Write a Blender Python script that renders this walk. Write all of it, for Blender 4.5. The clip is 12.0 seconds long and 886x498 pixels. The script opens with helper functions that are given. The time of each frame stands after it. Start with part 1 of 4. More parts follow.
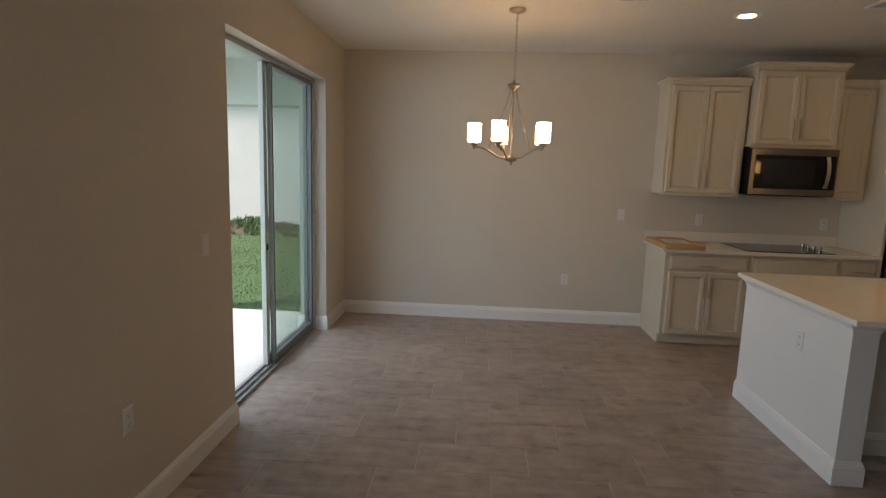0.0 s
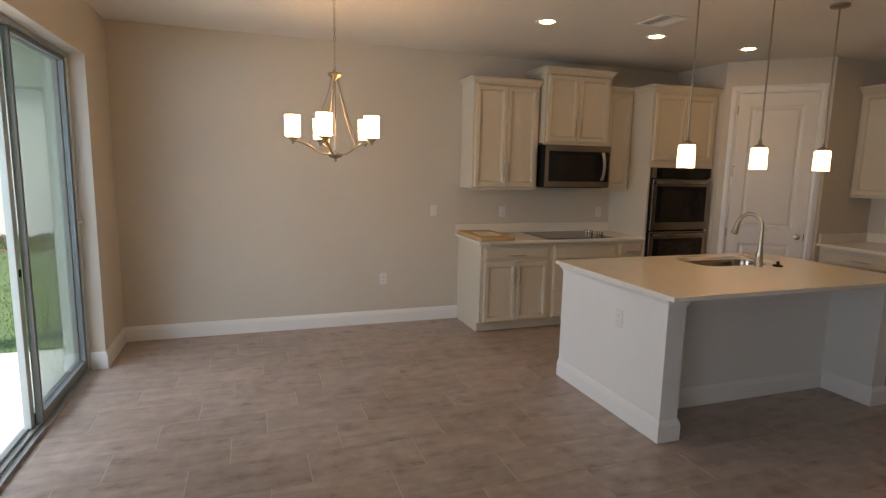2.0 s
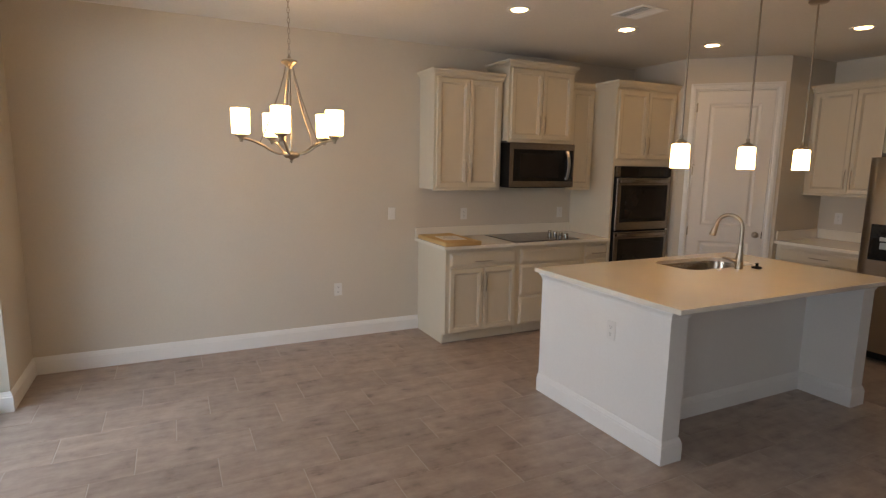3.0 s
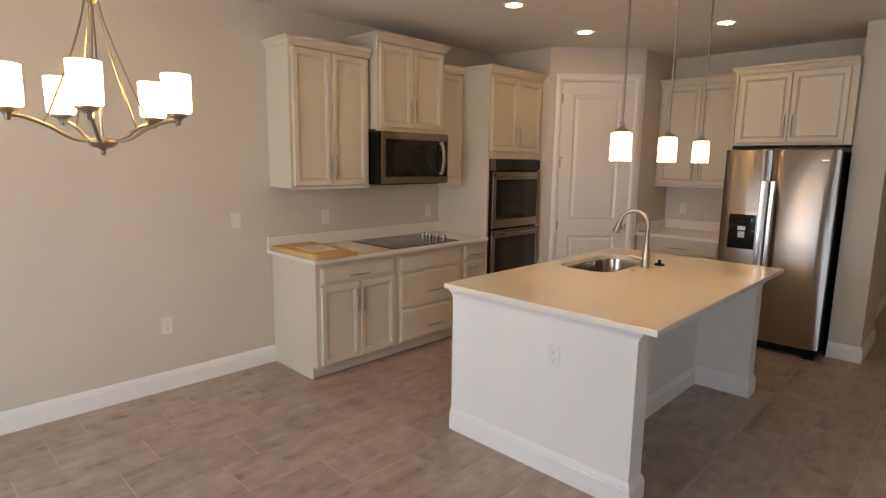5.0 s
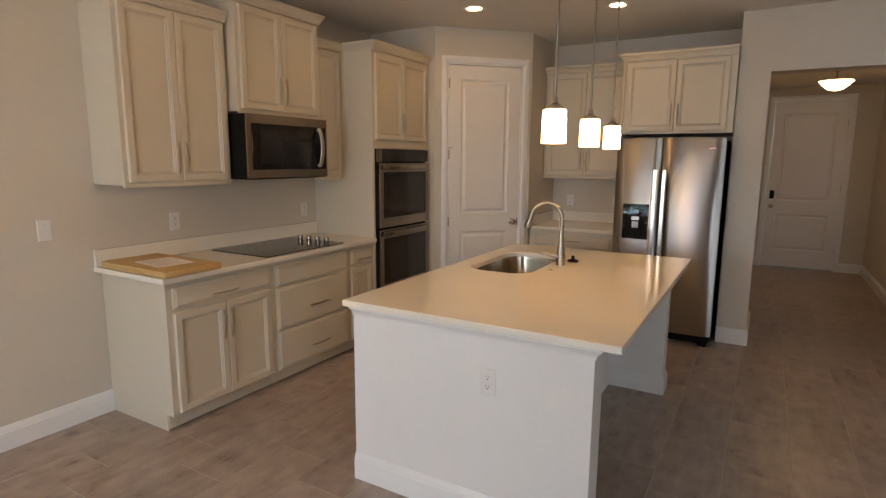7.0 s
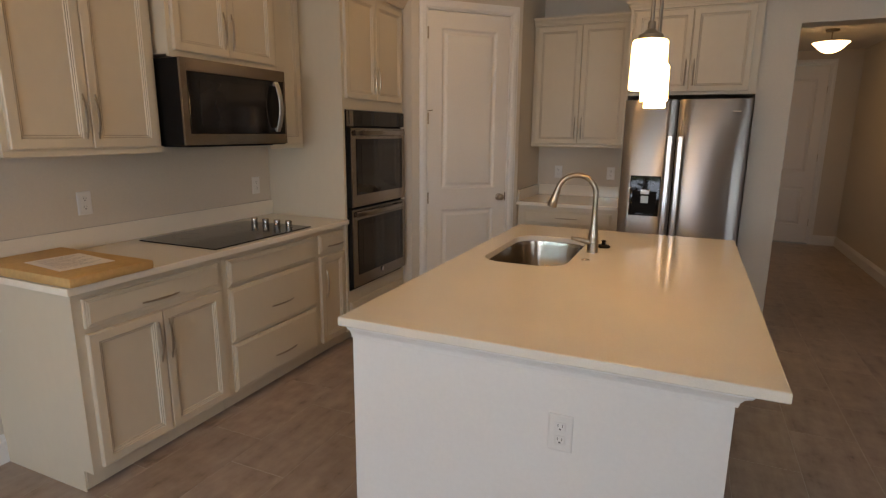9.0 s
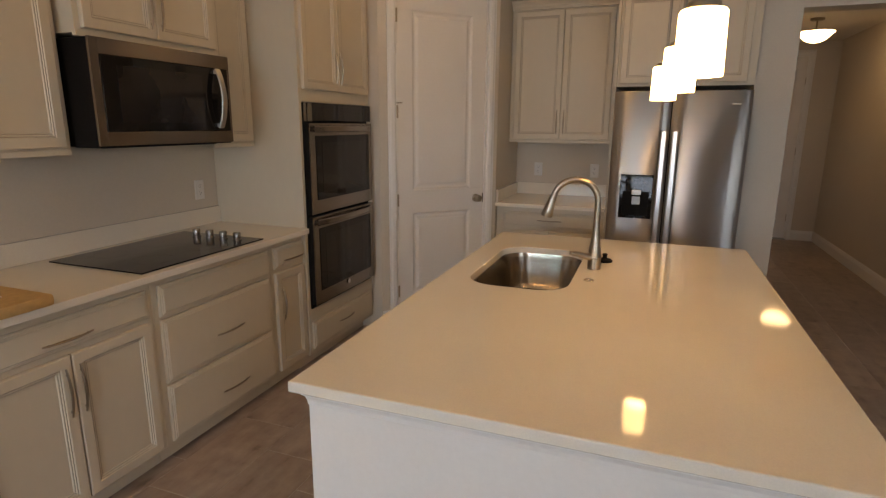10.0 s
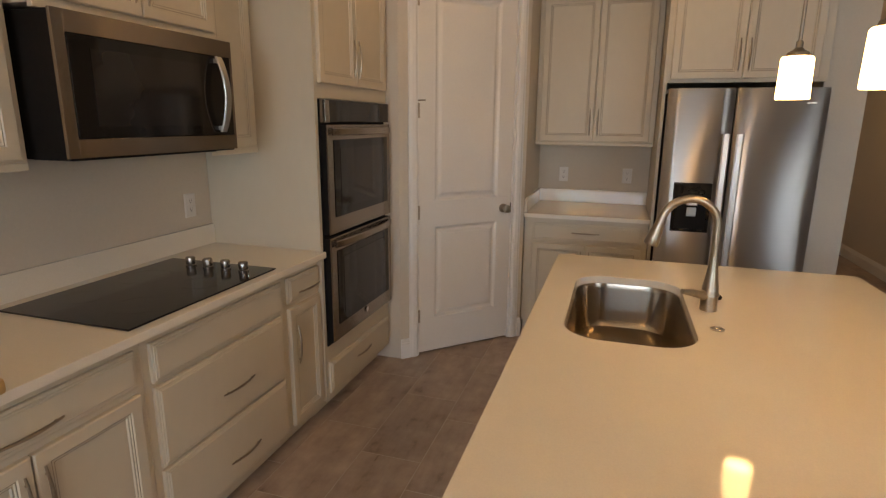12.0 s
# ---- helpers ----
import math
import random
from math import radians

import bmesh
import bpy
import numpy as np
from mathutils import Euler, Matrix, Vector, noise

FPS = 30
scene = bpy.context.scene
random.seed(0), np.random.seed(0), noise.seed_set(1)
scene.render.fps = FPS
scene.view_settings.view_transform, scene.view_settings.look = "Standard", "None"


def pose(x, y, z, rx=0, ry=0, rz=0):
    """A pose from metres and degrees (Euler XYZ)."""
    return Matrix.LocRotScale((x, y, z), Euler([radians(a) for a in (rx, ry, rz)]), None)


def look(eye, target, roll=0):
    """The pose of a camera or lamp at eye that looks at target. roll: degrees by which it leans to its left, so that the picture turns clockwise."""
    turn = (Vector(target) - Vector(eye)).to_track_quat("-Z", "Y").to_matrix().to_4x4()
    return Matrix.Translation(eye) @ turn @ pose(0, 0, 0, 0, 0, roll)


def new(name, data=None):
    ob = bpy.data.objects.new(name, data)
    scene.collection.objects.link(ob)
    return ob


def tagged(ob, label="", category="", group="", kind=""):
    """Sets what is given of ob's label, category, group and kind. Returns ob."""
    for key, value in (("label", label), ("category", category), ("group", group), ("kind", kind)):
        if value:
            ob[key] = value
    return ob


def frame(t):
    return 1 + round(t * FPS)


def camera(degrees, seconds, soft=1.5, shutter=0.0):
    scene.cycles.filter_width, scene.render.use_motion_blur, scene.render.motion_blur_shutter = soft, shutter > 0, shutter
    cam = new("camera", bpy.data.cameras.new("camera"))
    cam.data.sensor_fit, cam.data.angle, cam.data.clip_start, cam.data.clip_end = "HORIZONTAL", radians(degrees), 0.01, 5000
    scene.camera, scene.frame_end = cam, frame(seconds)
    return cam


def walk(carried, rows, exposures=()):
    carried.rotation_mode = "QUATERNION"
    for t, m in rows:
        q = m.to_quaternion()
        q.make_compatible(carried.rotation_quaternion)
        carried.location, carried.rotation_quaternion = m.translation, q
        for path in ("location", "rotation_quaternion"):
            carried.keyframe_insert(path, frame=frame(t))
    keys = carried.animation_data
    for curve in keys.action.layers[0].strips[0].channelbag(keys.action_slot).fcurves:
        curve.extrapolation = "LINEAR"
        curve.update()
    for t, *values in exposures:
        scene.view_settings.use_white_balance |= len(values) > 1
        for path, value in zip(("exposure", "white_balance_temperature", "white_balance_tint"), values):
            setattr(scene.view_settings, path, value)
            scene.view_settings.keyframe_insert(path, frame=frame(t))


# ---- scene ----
cam = camera(77.5, 12.0, 1.3)
PATH = [
    (0, (-0.041, -0.196, 1.598), (-0.175, 1.777, 1.301), 1.7),
    (0.5, (-0.058, -0.104, 1.605), (0.006, 1.873, 1.306), 1.5),
    (1, (-0.148, -0.056, 1.615), (0.134, 1.901, 1.317), 1.4),
    (1.5, (-0.299, -0.014, 1.586), (0.197, 1.902, 1.301), 1.3),
    (2, (-0.397, 0.149, 1.599), (0.255, 2.017, 1.306), 1.2),
    (2.5, (-0.468, 0.388, 1.623), (0.291, 2.214, 1.325), 1.1),
    (4.5, (-0.531, 1.368, 1.625), (0.755, 2.867, 1.312), 0.8),
    (5, (-0.467, 1.616, 1.614), (0.949, 2.992, 1.3), 0.8),
    (5.5, (-0.35, 1.763, 1.592), (1.192, 2.997, 1.278), 0.7),
    (6, (-0.22, 1.857, 1.591), (1.399, 2.99, 1.277), 0.6),
    (6.5, (-0.145, 1.978, 1.568), (1.525, 3.033, 1.255), 0.4),
    (7, (-0.121, 2.152, 1.558), (1.586, 3.142, 1.238), 0.4),
    (9, (0.378, 2.802, 1.502), (2.167, 3.595, 1.087), 0.5),
    (9.5, (0.58, 2.915, 1.497), (2.398, 3.63, 1.067), 0.5),
    (10, (0.772, 3.02, 1.522), (2.6, 3.702, 1.081), 0.4),
    (10.5, (0.916, 3.192, 1.523), (2.756, 3.84, 1.081), 0.4),
    (11, (1.0, 3.319, 1.541), (2.85, 3.932, 1.092), 0.5),
    (11.5, (1.1, 3.421, 1.539), (2.955, 4.018, 1.092), 0.4),
    (12, (1.161, 3.553, 1.544), (3.02, 4.135, 1.093), 0.5),
]
EXPOSURES = [(0.0, -0.14, 6900, 12), (1.5, 0.2, 7000, 14), (2.7, 0.38, 7150, 16), (4.5, 0.71, 7150, 16), (5.5, 0.88, 7150, 16), (7.0, 0.65, 7200, 16), (9.5, 0.42, 7150, 16), (12.0, 0.66, 7200, 15)]
walk(cam, [(t, look(eye, target, roll)) for t, eye, target, roll in PATH], EXPOSURES)

# ---- light ----
world = bpy.data.worlds.new("sky")
scene.world = world
world.use_nodes = True
wn = world.node_tree.nodes
sky = wn.new("ShaderNodeTexSky")
sky.sky_type, sky.sun_disc = "NISHITA", False
sky.sun_elevation, sky.sun_rotation = radians(53), radians(238)
wn["Background"].inputs["Strength"].default_value = 0.15
world.node_tree.links.new(sky.outputs[0], wn["Background"].inputs["Color"])
sun = new("sun", bpy.data.lights.new("sun", "SUN"))
sun.data.energy, sun.data.angle, sun.data.color = 5.0, radians(8), (1.0, 0.96, 0.90)
sun.matrix_world = look((-0.8 * 8, -0.5 * 8, 1.27 * 8), (0, 0, 0))
SHADE_GLOW, CAN_GLOW, HALL_GLOW = 9.8, 40.0, 8.0
WARM = (1.0, 0.60, 0.235)
# the sky's light in the opening of an added, unseen living room window beside the start of the walk
skylight = new("window_skylight", bpy.data.lights.new("window_skylight", "AREA"))
skylight.data.shape, skylight.data.size, skylight.data.size_y = "RECTANGLE", 1.4, 2.3
skylight.data.energy, skylight.data.color = 24, (0.70, 0.80, 1.0)
skylight.matrix_world = look((-1.50, -0.4, 1.5), (1.0, -0.4, 0.2), 90)
# the western sky's light in the open side of the porch
porchlight = new("porch_skylight", bpy.data.lights.new("porch_skylight", "AREA"))
porchlight.data.shape, porchlight.data.size, porchlight.data.size_y = "RECTANGLE", 1.1, 5.4
porchlight.data.energy, porchlight.data.color = 126, (0.63, 0.775, 1.0)
porchlight.matrix_world = look((-3.45, 2.6, 1.62), (-0.5, 2.6, 0.0), 90)


# ---- materials ----
def mat(name, color, rough=0.5, metal=0.0, grain=0.0, scale=40.0, blotch=0.0, blotch_scale=1.5, bump=0.0, bump_scale=200.0,
        stretch=(1, 1, 1), spread=0.0, coat=0.0, rough_var=0.0):
    m = bpy.data.materials.new(name)
    m.use_nodes = True
    n, l = m.node_tree.nodes, m.node_tree.links
    b = n["Principled BSDF"]
    b.inputs["Roughness"].default_value = rough
    b.inputs["Metallic"].default_value = metal
    b.inputs["Coat Weight"].default_value = coat
    b.inputs["Coat Roughness"].default_value = 0.08
    coord = n.new("ShaderNodeTexCoord")
    mapping = n.new("ShaderNodeMapping")
    mapping.inputs["Scale"].default_value = stretch
    l.new(coord.outputs["Object"], mapping.inputs["Vector"])
    last = n.new("ShaderNodeRGB")
    last.outputs[0].default_value = (*color, 1)
    last = last.outputs[0]

    def layer(amount, size, detail):
        nonlocal last
        tex = n.new("ShaderNodeTexNoise")
        tex.inputs["Scale"].default_value, tex.inputs["Detail"].default_value = size, detail
        l.new(mapping.outputs[0], tex.inputs["Vector"])
        ramp = n.new("ShaderNodeMapRange")
        ramp.inputs["From Min"].default_value, ramp.inputs["From Max"].default_value = 0.3, 0.7
        ramp.inputs["To Min"].default_value, ramp.inputs["To Max"].default_value = 1 - amount, 1 + amount
        l.new(tex.outputs["Fac"], ramp.inputs["Value"])
        mul = n.new("ShaderNodeMixRGB")
        mul.blend_type = "MULTIPLY"
        mul.inputs["Fac"].default_value = 1
        l.new(last, mul.inputs["Color1"])
        l.new(ramp.outputs[0], mul.inputs["Color2"])
        last = mul.outputs[0]
        return tex

    if grain:
        layer(grain, scale, 5)
    if blotch:
        layer(blotch, blotch_scale, 3)
    if spread:
        info = n.new("ShaderNodeObjectInfo")
        r = n.new("ShaderNodeMapRange")
        r.inputs["To Min"].default_value, r.inputs["To Max"].default_value = 1 - spread, 1 + spread
        l.new(info.outputs["Random"], r.inputs["Value"])
        mul = n.new("ShaderNodeMixRGB")
        mul.blend_type = "MULTIPLY"
        mul.inputs["Fac"].default_value = 1
        l.new(last, mul.inputs["Color1"])
        l.new(r.outputs[0], mul.inputs["Color2"])
        last = mul.outputs[0]
    l.new(last, b.inputs["Base Color"])
    if rough_var:
        tex = n.new("ShaderNodeTexNoise")
        tex.inputs["Scale"].default_value, tex.inputs["Detail"].default_value = 6, 4
        l.new(mapping.outputs[0], tex.inputs["Vector"])
        r = n.new("ShaderNodeMapRange")
        r.inputs["To Min"].default_value, r.inputs["To Max"].default_value = rough - rough_var, rough + rough_var
        l.new(tex.outputs["Fac"], r.inputs["Value"])
        l.new(r.outputs[0], b.inputs["Roughness"])
    if bump:
        tex = n.new("ShaderNodeTexNoise")
        tex.inputs["Scale"].default_value, tex.inputs["Detail"].default_value = bump_scale, 3
        l.new(mapping.outputs[0], tex.inputs["Vector"])
        bp = n.new("ShaderNodeBump")
        bp.inputs["Strength"].default_value, bp.inputs["Distance"].default_value = bump, 0.002
        l.new(tex.outputs["Fac"], bp.inputs["Height"])
        l.new(bp.outputs[0], b.inputs["Normal"])
    if name.startswith("stainless"):
        tan = n.new("ShaderNodeTangent")
        tan.direction_type, tan.uv_map = "UV_MAP", "brush"
        l.new(tan.outputs[0], b.inputs["Tangent"])
        b.inputs["Anisotropic"].default_value = 0.97
    return m


def glow(name, color, strength):
    m = bpy.data.materials.new(name)
    m.use_nodes = True
    b = m.node_tree.nodes["Principled BSDF"]
    b.inputs["Base Color"].default_value = (0.9, 0.88, 0.84, 1)
    b.inputs["Emission Color"].default_value = (*color, 1)
    b.inputs["Emission Strength"].default_value = strength
    return m


def glass(name, color, ior=1.45):
    m = bpy.data.materials.new(name)
    m.use_nodes = True
    b = m.node_tree.nodes["Principled BSDF"]
    b.inputs["Base Color"].default_value = (*color, 1)
    b.inputs["Transmission Weight"].default_value = 1
    b.inputs["Roughness"].default_value = 0.0
    b.inputs["IOR"].default_value = ior
    return m


def tile_material():
    m = bpy.data.materials.new("floor_tile")
    m.use_nodes = True
    n, l = m.node_tree.nodes, m.node_tree.links
    b = n["Principled BSDF"]
    geo, info = n.new("ShaderNodeNewGeometry"), n.new("ShaderNodeObjectInfo")
    shift = n.new("ShaderNodeVectorMath")
    shift.operation = "MULTIPLY_ADD"
    comb = n.new("ShaderNodeCombineXYZ")
    for i in range(3):
        l.new(info.outputs["Random"], comb.inputs[i])
    shift.inputs[1].default_value = (37, 91, 13)
    l.new(comb.outputs[0], shift.inputs[0])
    l.new(geo.outputs["Position"], shift.inputs[2])
    mp = n.new("ShaderNodeMapping")
    mp.inputs["Scale"].default_value = (0.9, 4.2, 1.0)
    l.new(shift.outputs[0], mp.inputs["Vector"])
    cloud, streak, fine = (n.new("ShaderNodeTexNoise") for _ in range(3))
    for tex, size, detail, source in ((cloud, 8.5, 5, shift), (streak, 3.4, 8, mp), (fine, 60, 3, mp)):
        tex.inputs["Scale"].default_value, tex.inputs["Detail"].default_value = size, detail
        tex.inputs["Roughness"].default_value = 0.62
        l.new(source.outputs[0], tex.inputs["Vector"])
    ramp = n.new("ShaderNodeValToRGB")
    e = ramp.color_ramp.elements
    e[0].position, e[0].color = 0.31, (0.14, 0.103, 0.084, 1)
    e[1].position, e[1].color = 0.66, (0.455, 0.364, 0.303, 1)
    mid = ramp.color_ramp.elements.new(0.43)
    mid.color = (0.315, 0.243, 0.198, 1)
    mix = n.new("ShaderNodeMixRGB")
    mix.inputs["Fac"].default_value = 0.5
    l.new(streak.outputs["Fac"], mix.inputs["Color1"])
    l.new(cloud.outputs["Fac"], mix.inputs["Color2"])
    l.new(mix.outputs[0], ramp.inputs["Fac"])
    tone = n.new("ShaderNodeMapRange")
    tone.inputs["To Min"].default_value, tone.inputs["To Max"].default_value = 0.92, 1.07
    l.new(info.outputs["Random"], tone.inputs["Value"])
    mul = n.new("ShaderNodeMixRGB")
    mul.blend_type, mul.inputs["Fac"].default_value = "MULTIPLY", 1
    l.new(ramp.outputs[0], mul.inputs["Color1"])
    l.new(tone.outputs[0], mul.inputs["Color2"])
    l.new(mul.outputs[0], b.inputs["Base Color"])
    r = n.new("ShaderNodeMapRange")
    r.inputs["To Min"].default_value, r.inputs["To Max"].default_value = 0.22, 0.42
    l.new(streak.outputs["Fac"], r.inputs["Value"])
    l.new(r.outputs[0], b.inputs["Roughness"])
    bp = n.new("ShaderNodeBump")
    bp.inputs["Strength"].default_value, bp.inputs["Distance"].default_value = 0.12, 0.002
    l.new(fine.outputs["Fac"], bp.inputs["Height"])
    l.new(bp.outputs[0], b.inputs["Normal"])
    return m


PAINT = mat("wall_paint", (0.61, 0.545, 0.45), 0.62, grain=0.02, scale=90, blotch=0.02, bump=0.22, bump_scale=150)
CEIL = mat("ceiling_paint", (0.74, 0.71, 0.66), 0.8, grain=0.03, scale=60, blotch=0.02, bump=0.4, bump_scale=70)
TRIM = mat("trim_paint", (0.80, 0.78, 0.74), 0.32, grain=0.01, scale=60, blotch=0.015, bump=0.05, bump_scale=60)
DOORP = mat("door_paint", (0.78, 0.74, 0.68), 0.4, grain=0.012, scale=70, blotch=0.02, bump=0.08, bump_scale=120)
CAB = mat("cabinet_paint", (0.60, 0.53, 0.41), 0.42, grain=0.012, scale=30, blotch=0.02, bump=0.05, bump_scale=90, stretch=(1, 1, 0.5))
GLAZE = mat("cabinet_glaze", (0.27, 0.21, 0.15), 0.5, grain=0.1, scale=30)
ISLE = mat("island_paint", (0.76, 0.735, 0.69), 0.55, grain=0.015, scale=80, blotch=0.02, bump=0.12, bump_scale=150)
QUARTZ = mat("quartz", (0.78, 0.725, 0.62), 0.055, grain=0.03, scale=240, blotch=0.015, blotch_scale=4, rough_var=0.012)
STEEL = mat("stainless_steel", (0.42, 0.395, 0.37), 0.32, 1.0, grain=0.02, scale=12, bump=0.012, bump_scale=30, stretch=(0.1, 0.1, 40))
STEELH = mat("stainless_steel_horizontal", (0.32, 0.275, 0.235), 0.24, 1.0, grain=0.05, scale=12, bump=0.04, bump_scale=30, stretch=(0.1, 0.1, 40))
NICKEL = mat("brushed_nickel", (0.44, 0.38, 0.30), 0.28, 1.0, grain=0.05, scale=80)
LAMPM = mat("lamp_bronze_nickel", (0.40, 0.35, 0.28), 0.3, 1.0, grain=0.05, scale=80)
PULL = mat("pull_nickel", (0.38, 0.325, 0.255), 0.3, 1.0, grain=0.05, scale=80)
SILVER = mat("satin_silver", (0.80, 0.78, 0.76), 0.3, 1.0, grain=0.03, scale=60)
CHROME = mat("chrome", (0.75, 0.73, 0.70), 0.10, 1.0, grain=0.02, scale=50)
KNOBM = mat("dark_satin_metal", (0.30, 0.27, 0.24), 0.26, 1.0, grain=0.04, scale=50)
SATIN = mat("satin_handle", (0.50, 0.47, 0.43), 0.34, 1.0, grain=0.04, scale=50)
BLACKGLASS = mat("black_glass", (0.012, 0.011, 0.010), 0.05, grain=0.05, scale=20)
OVENGLASS = mat("oven_glass", (0.020, 0.017, 0.015), 0.08, grain=0.1, scale=8)
BLACK = mat("black_plastic", (0.008, 0.007, 0.006), 0.65, grain=0.1, scale=60)
CERAN = mat("cooktop_glass", (0.02, 0.018, 0.018), 0.10, grain=0.12, scale=300)
PLATE = mat("outlet_plastic", (0.73, 0.705, 0.66), 0.35, grain=0.01, scale=40)
SLOT = mat("outlet_slot", (0.10, 0.09, 0.08), 0.6, grain=0.05, scale=40)
ALU = mat("slider_aluminium", (0.40, 0.42, 0.41), 0.42, 0.6, grain=0.05, scale=60)
ALUD = mat("slider_interlock", (0.19, 0.205, 0.20), 0.45, 0.4, grain=0.05, scale=60)
ALUW = mat("slider_stile", (0.56, 0.62, 0.60), 0.4, 0.1, grain=0.03, scale=60)
PANE = glass("slider_glass", (0.80, 0.895, 0.885))
TILE = tile_material()
GROUT = mat("grout", (0.50, 0.45, 0.395), 0.9, grain=0.1, scale=120)
CARD = mat("cardboard", (0.52, 0.33, 0.13), 0.65, grain=0.08, scale=50, blotch=0.06, blotch_scale=5, bump=0.1, bump_scale=80)
PAPER = mat("paper", (0.80, 0.74, 0.66), 0.7, grain=0.02, scale=30)
INK = mat("ink", (0.30, 0.28, 0.27), 0.8, grain=0.05, scale=30)
CONC = mat("concrete", (0.56, 0.545, 0.52), 0.85, grain=0.08, scale=40, blotch=0.08, bump=0.3, bump_scale=90)
STUCCO = mat("stucco", (0.90, 0.90, 0.89), 0.85, grain=0.03, scale=60, blotch=0.03, bump=0.5, bump_scale=40)
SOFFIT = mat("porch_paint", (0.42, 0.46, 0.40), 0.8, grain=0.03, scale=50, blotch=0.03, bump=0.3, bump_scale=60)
for dull, level in ((BLACK, 0.15), (CERAN, 0.35), (BLACKGLASS, 0.4)):
    dull.node_tree.nodes["Principled BSDF"].inputs["Specular IOR Level"].default_value = level
GRASS = mat("lawn", (0.115, 0.19, 0.08), 0.9, grain=0.2, scale=30, blotch=0.15, blotch_scale=0.8, bump=0.8, bump_scale=60)
BLADE = mat("grass_blade", (0.14, 0.23, 0.095), 0.6, grain=0.15, scale=3, blotch=0.12, blotch_scale=0.7)
SOIL = mat("soil", (0.12, 0.10, 0.07), 0.95, grain=0.35, scale=14, blotch=0.35, bump=1.0, bump_scale=30)
ROOF = mat("shingle", (0.13, 0.115, 0.10), 0.9, grain=0.2, scale=20, bump=0.5, bump_scale=40)
OPAL = glow("opal_glass_lit", WARM, SHADE_GLOW)
LENS = glow("downlight_lens", (1.0, 0.61, 0.26), CAN_GLOW)
HALLG = glow("hall_glass_lit", (1.0, 0.64, 0.30), HALL_GLOW)


# ---- building helpers ----
def box(bm, x0, y0, z0, x1, y1, z1, bevel=0.0):
    v = [bm.verts.new((x, y, z)) for z in (z0, z1) for x, y in ((x0, y0), (x1, y0), (x1, y1), (x0, y1))]
    made = [bm.faces.new([v[i] for i in f]) for f in ((3, 2, 1, 0), (4, 5, 6, 7), (0, 1, 5, 4), (1, 2, 6, 5), (2, 3, 7, 6), (3, 0, 4, 7))]
    if bevel:
        bmesh.ops.bevel(bm, geom=list({e for f in made for e in f.edges}), offset=bevel, segments=2, profile=0.6, affect="EDGES")
    return bm


def boxes(*dims, bevel=0.0):
    bm = bmesh.new()
    for d in dims:
        box(bm, *d, bevel=bevel)
    return bm


def loops(bm, rows, cap_start=True, cap_end=True, closed=True):
    """Skin rows of points, row to row."""
    vs = [[bm.verts.new(p) for p in row] for row in rows]
    n = len(vs[0])
    for a, b in zip(vs, vs[1:]):
        for i in range(n if closed else n - 1):
            j = (i + 1) % n
            bm.faces.new((a[i], a[j], b[j], b[i]))
    if cap_start:
        bm.faces.new(list(reversed(vs[0])))
    if cap_end:
        bm.faces.new(vs[-1])
    return vs


def rings(bm, m, w, h, prof):
    """A panel w wide and h high, from (0,0), skinned through rectangles of (inset, out)."""
    loops(bm, [[m @ Vector(p) for p in ((i, o, i), (w - i, o, i), (w - i, o, h - i), (i, o, h - i))] for i, o in prof])
    return bm


def lathe(bm, prof, at=(0, 0, 0), seg=24, m=None, caps=True):
    m = m or Matrix.Translation(at)
    loops(bm, [[m @ Vector((r * math.cos(2 * math.pi * k / seg), r * math.sin(2 * math.pi * k / seg), z)) for k in range(seg)] for r, z in prof], caps, caps)
    return bm


def tube(bm, pts, radii, seg=10):
    pts = [Vector(p) for p in pts]
    radii = radii if isinstance(radii, (list, tuple)) else [radii] * len(pts)
    up = None
    rows = []
    for i, p in enumerate(pts):
        d = (pts[min(i + 1, len(pts) - 1)] - pts[max(i - 1, 0)]).normalized()
        if up is None:
            up = d.orthogonal().normalized()
        up = (up - d * up.dot(d)).normalized()
        side = d.cross(up)
        rows.append([p + radii[i] * (math.cos(2 * math.pi * k / seg) * up + math.sin(2 * math.pi * k / seg) * side) for k in range(seg)])
    loops(bm, rows)
    return bm


def moulding(bm, pts, prof, m=None):
    """Sweep a profile of (out, up) along a flat polyline; out is to the left of the way, corners mitred."""
    m = m or Matrix()
    pts = [Vector(p) for p in pts]
    dirs = [(b - a).normalized() for a, b in zip(pts, pts[1:])]
    rows = []
    for i, p in enumerate(pts):
        d0, d1 = dirs[max(i - 1, 0)], dirs[min(i, len(dirs) - 1)]
        n0, n1 = Vector((-d0.y, d0.x)), Vector((-d1.y, d1.x))
        n = (n0 + n1).normalized()
        n = n / max(n.dot(n0), 0.2)
        rows.append([m @ Vector((p.x + n.x * o, p.y + n.y * o, u)) for o, u in prof])
    loops(bm, rows)
    return bm


def finish(name, bm, material, smooth=False):
    bmesh.ops.recalc_face_normals(bm, faces=bm.faces)
    me = bpy.data.meshes.new(name)
    bm.to_mesh(me)
    bm.free()
    me.materials.append(material)
    if material.name.startswith("stainless"):
        uv = me.uv_layers.new(name="brush")
        for lp in me.loops:
            v = me.vertices[lp.vertex_index].co
            uv.data[lp.index].uv = (v.z, v.x * 0.97 + v.y)
    if smooth:
        for p in me.polygons:
            p.use_smooth = True
        me.set_sharp_from_angle(angle=radians(38))
    return me


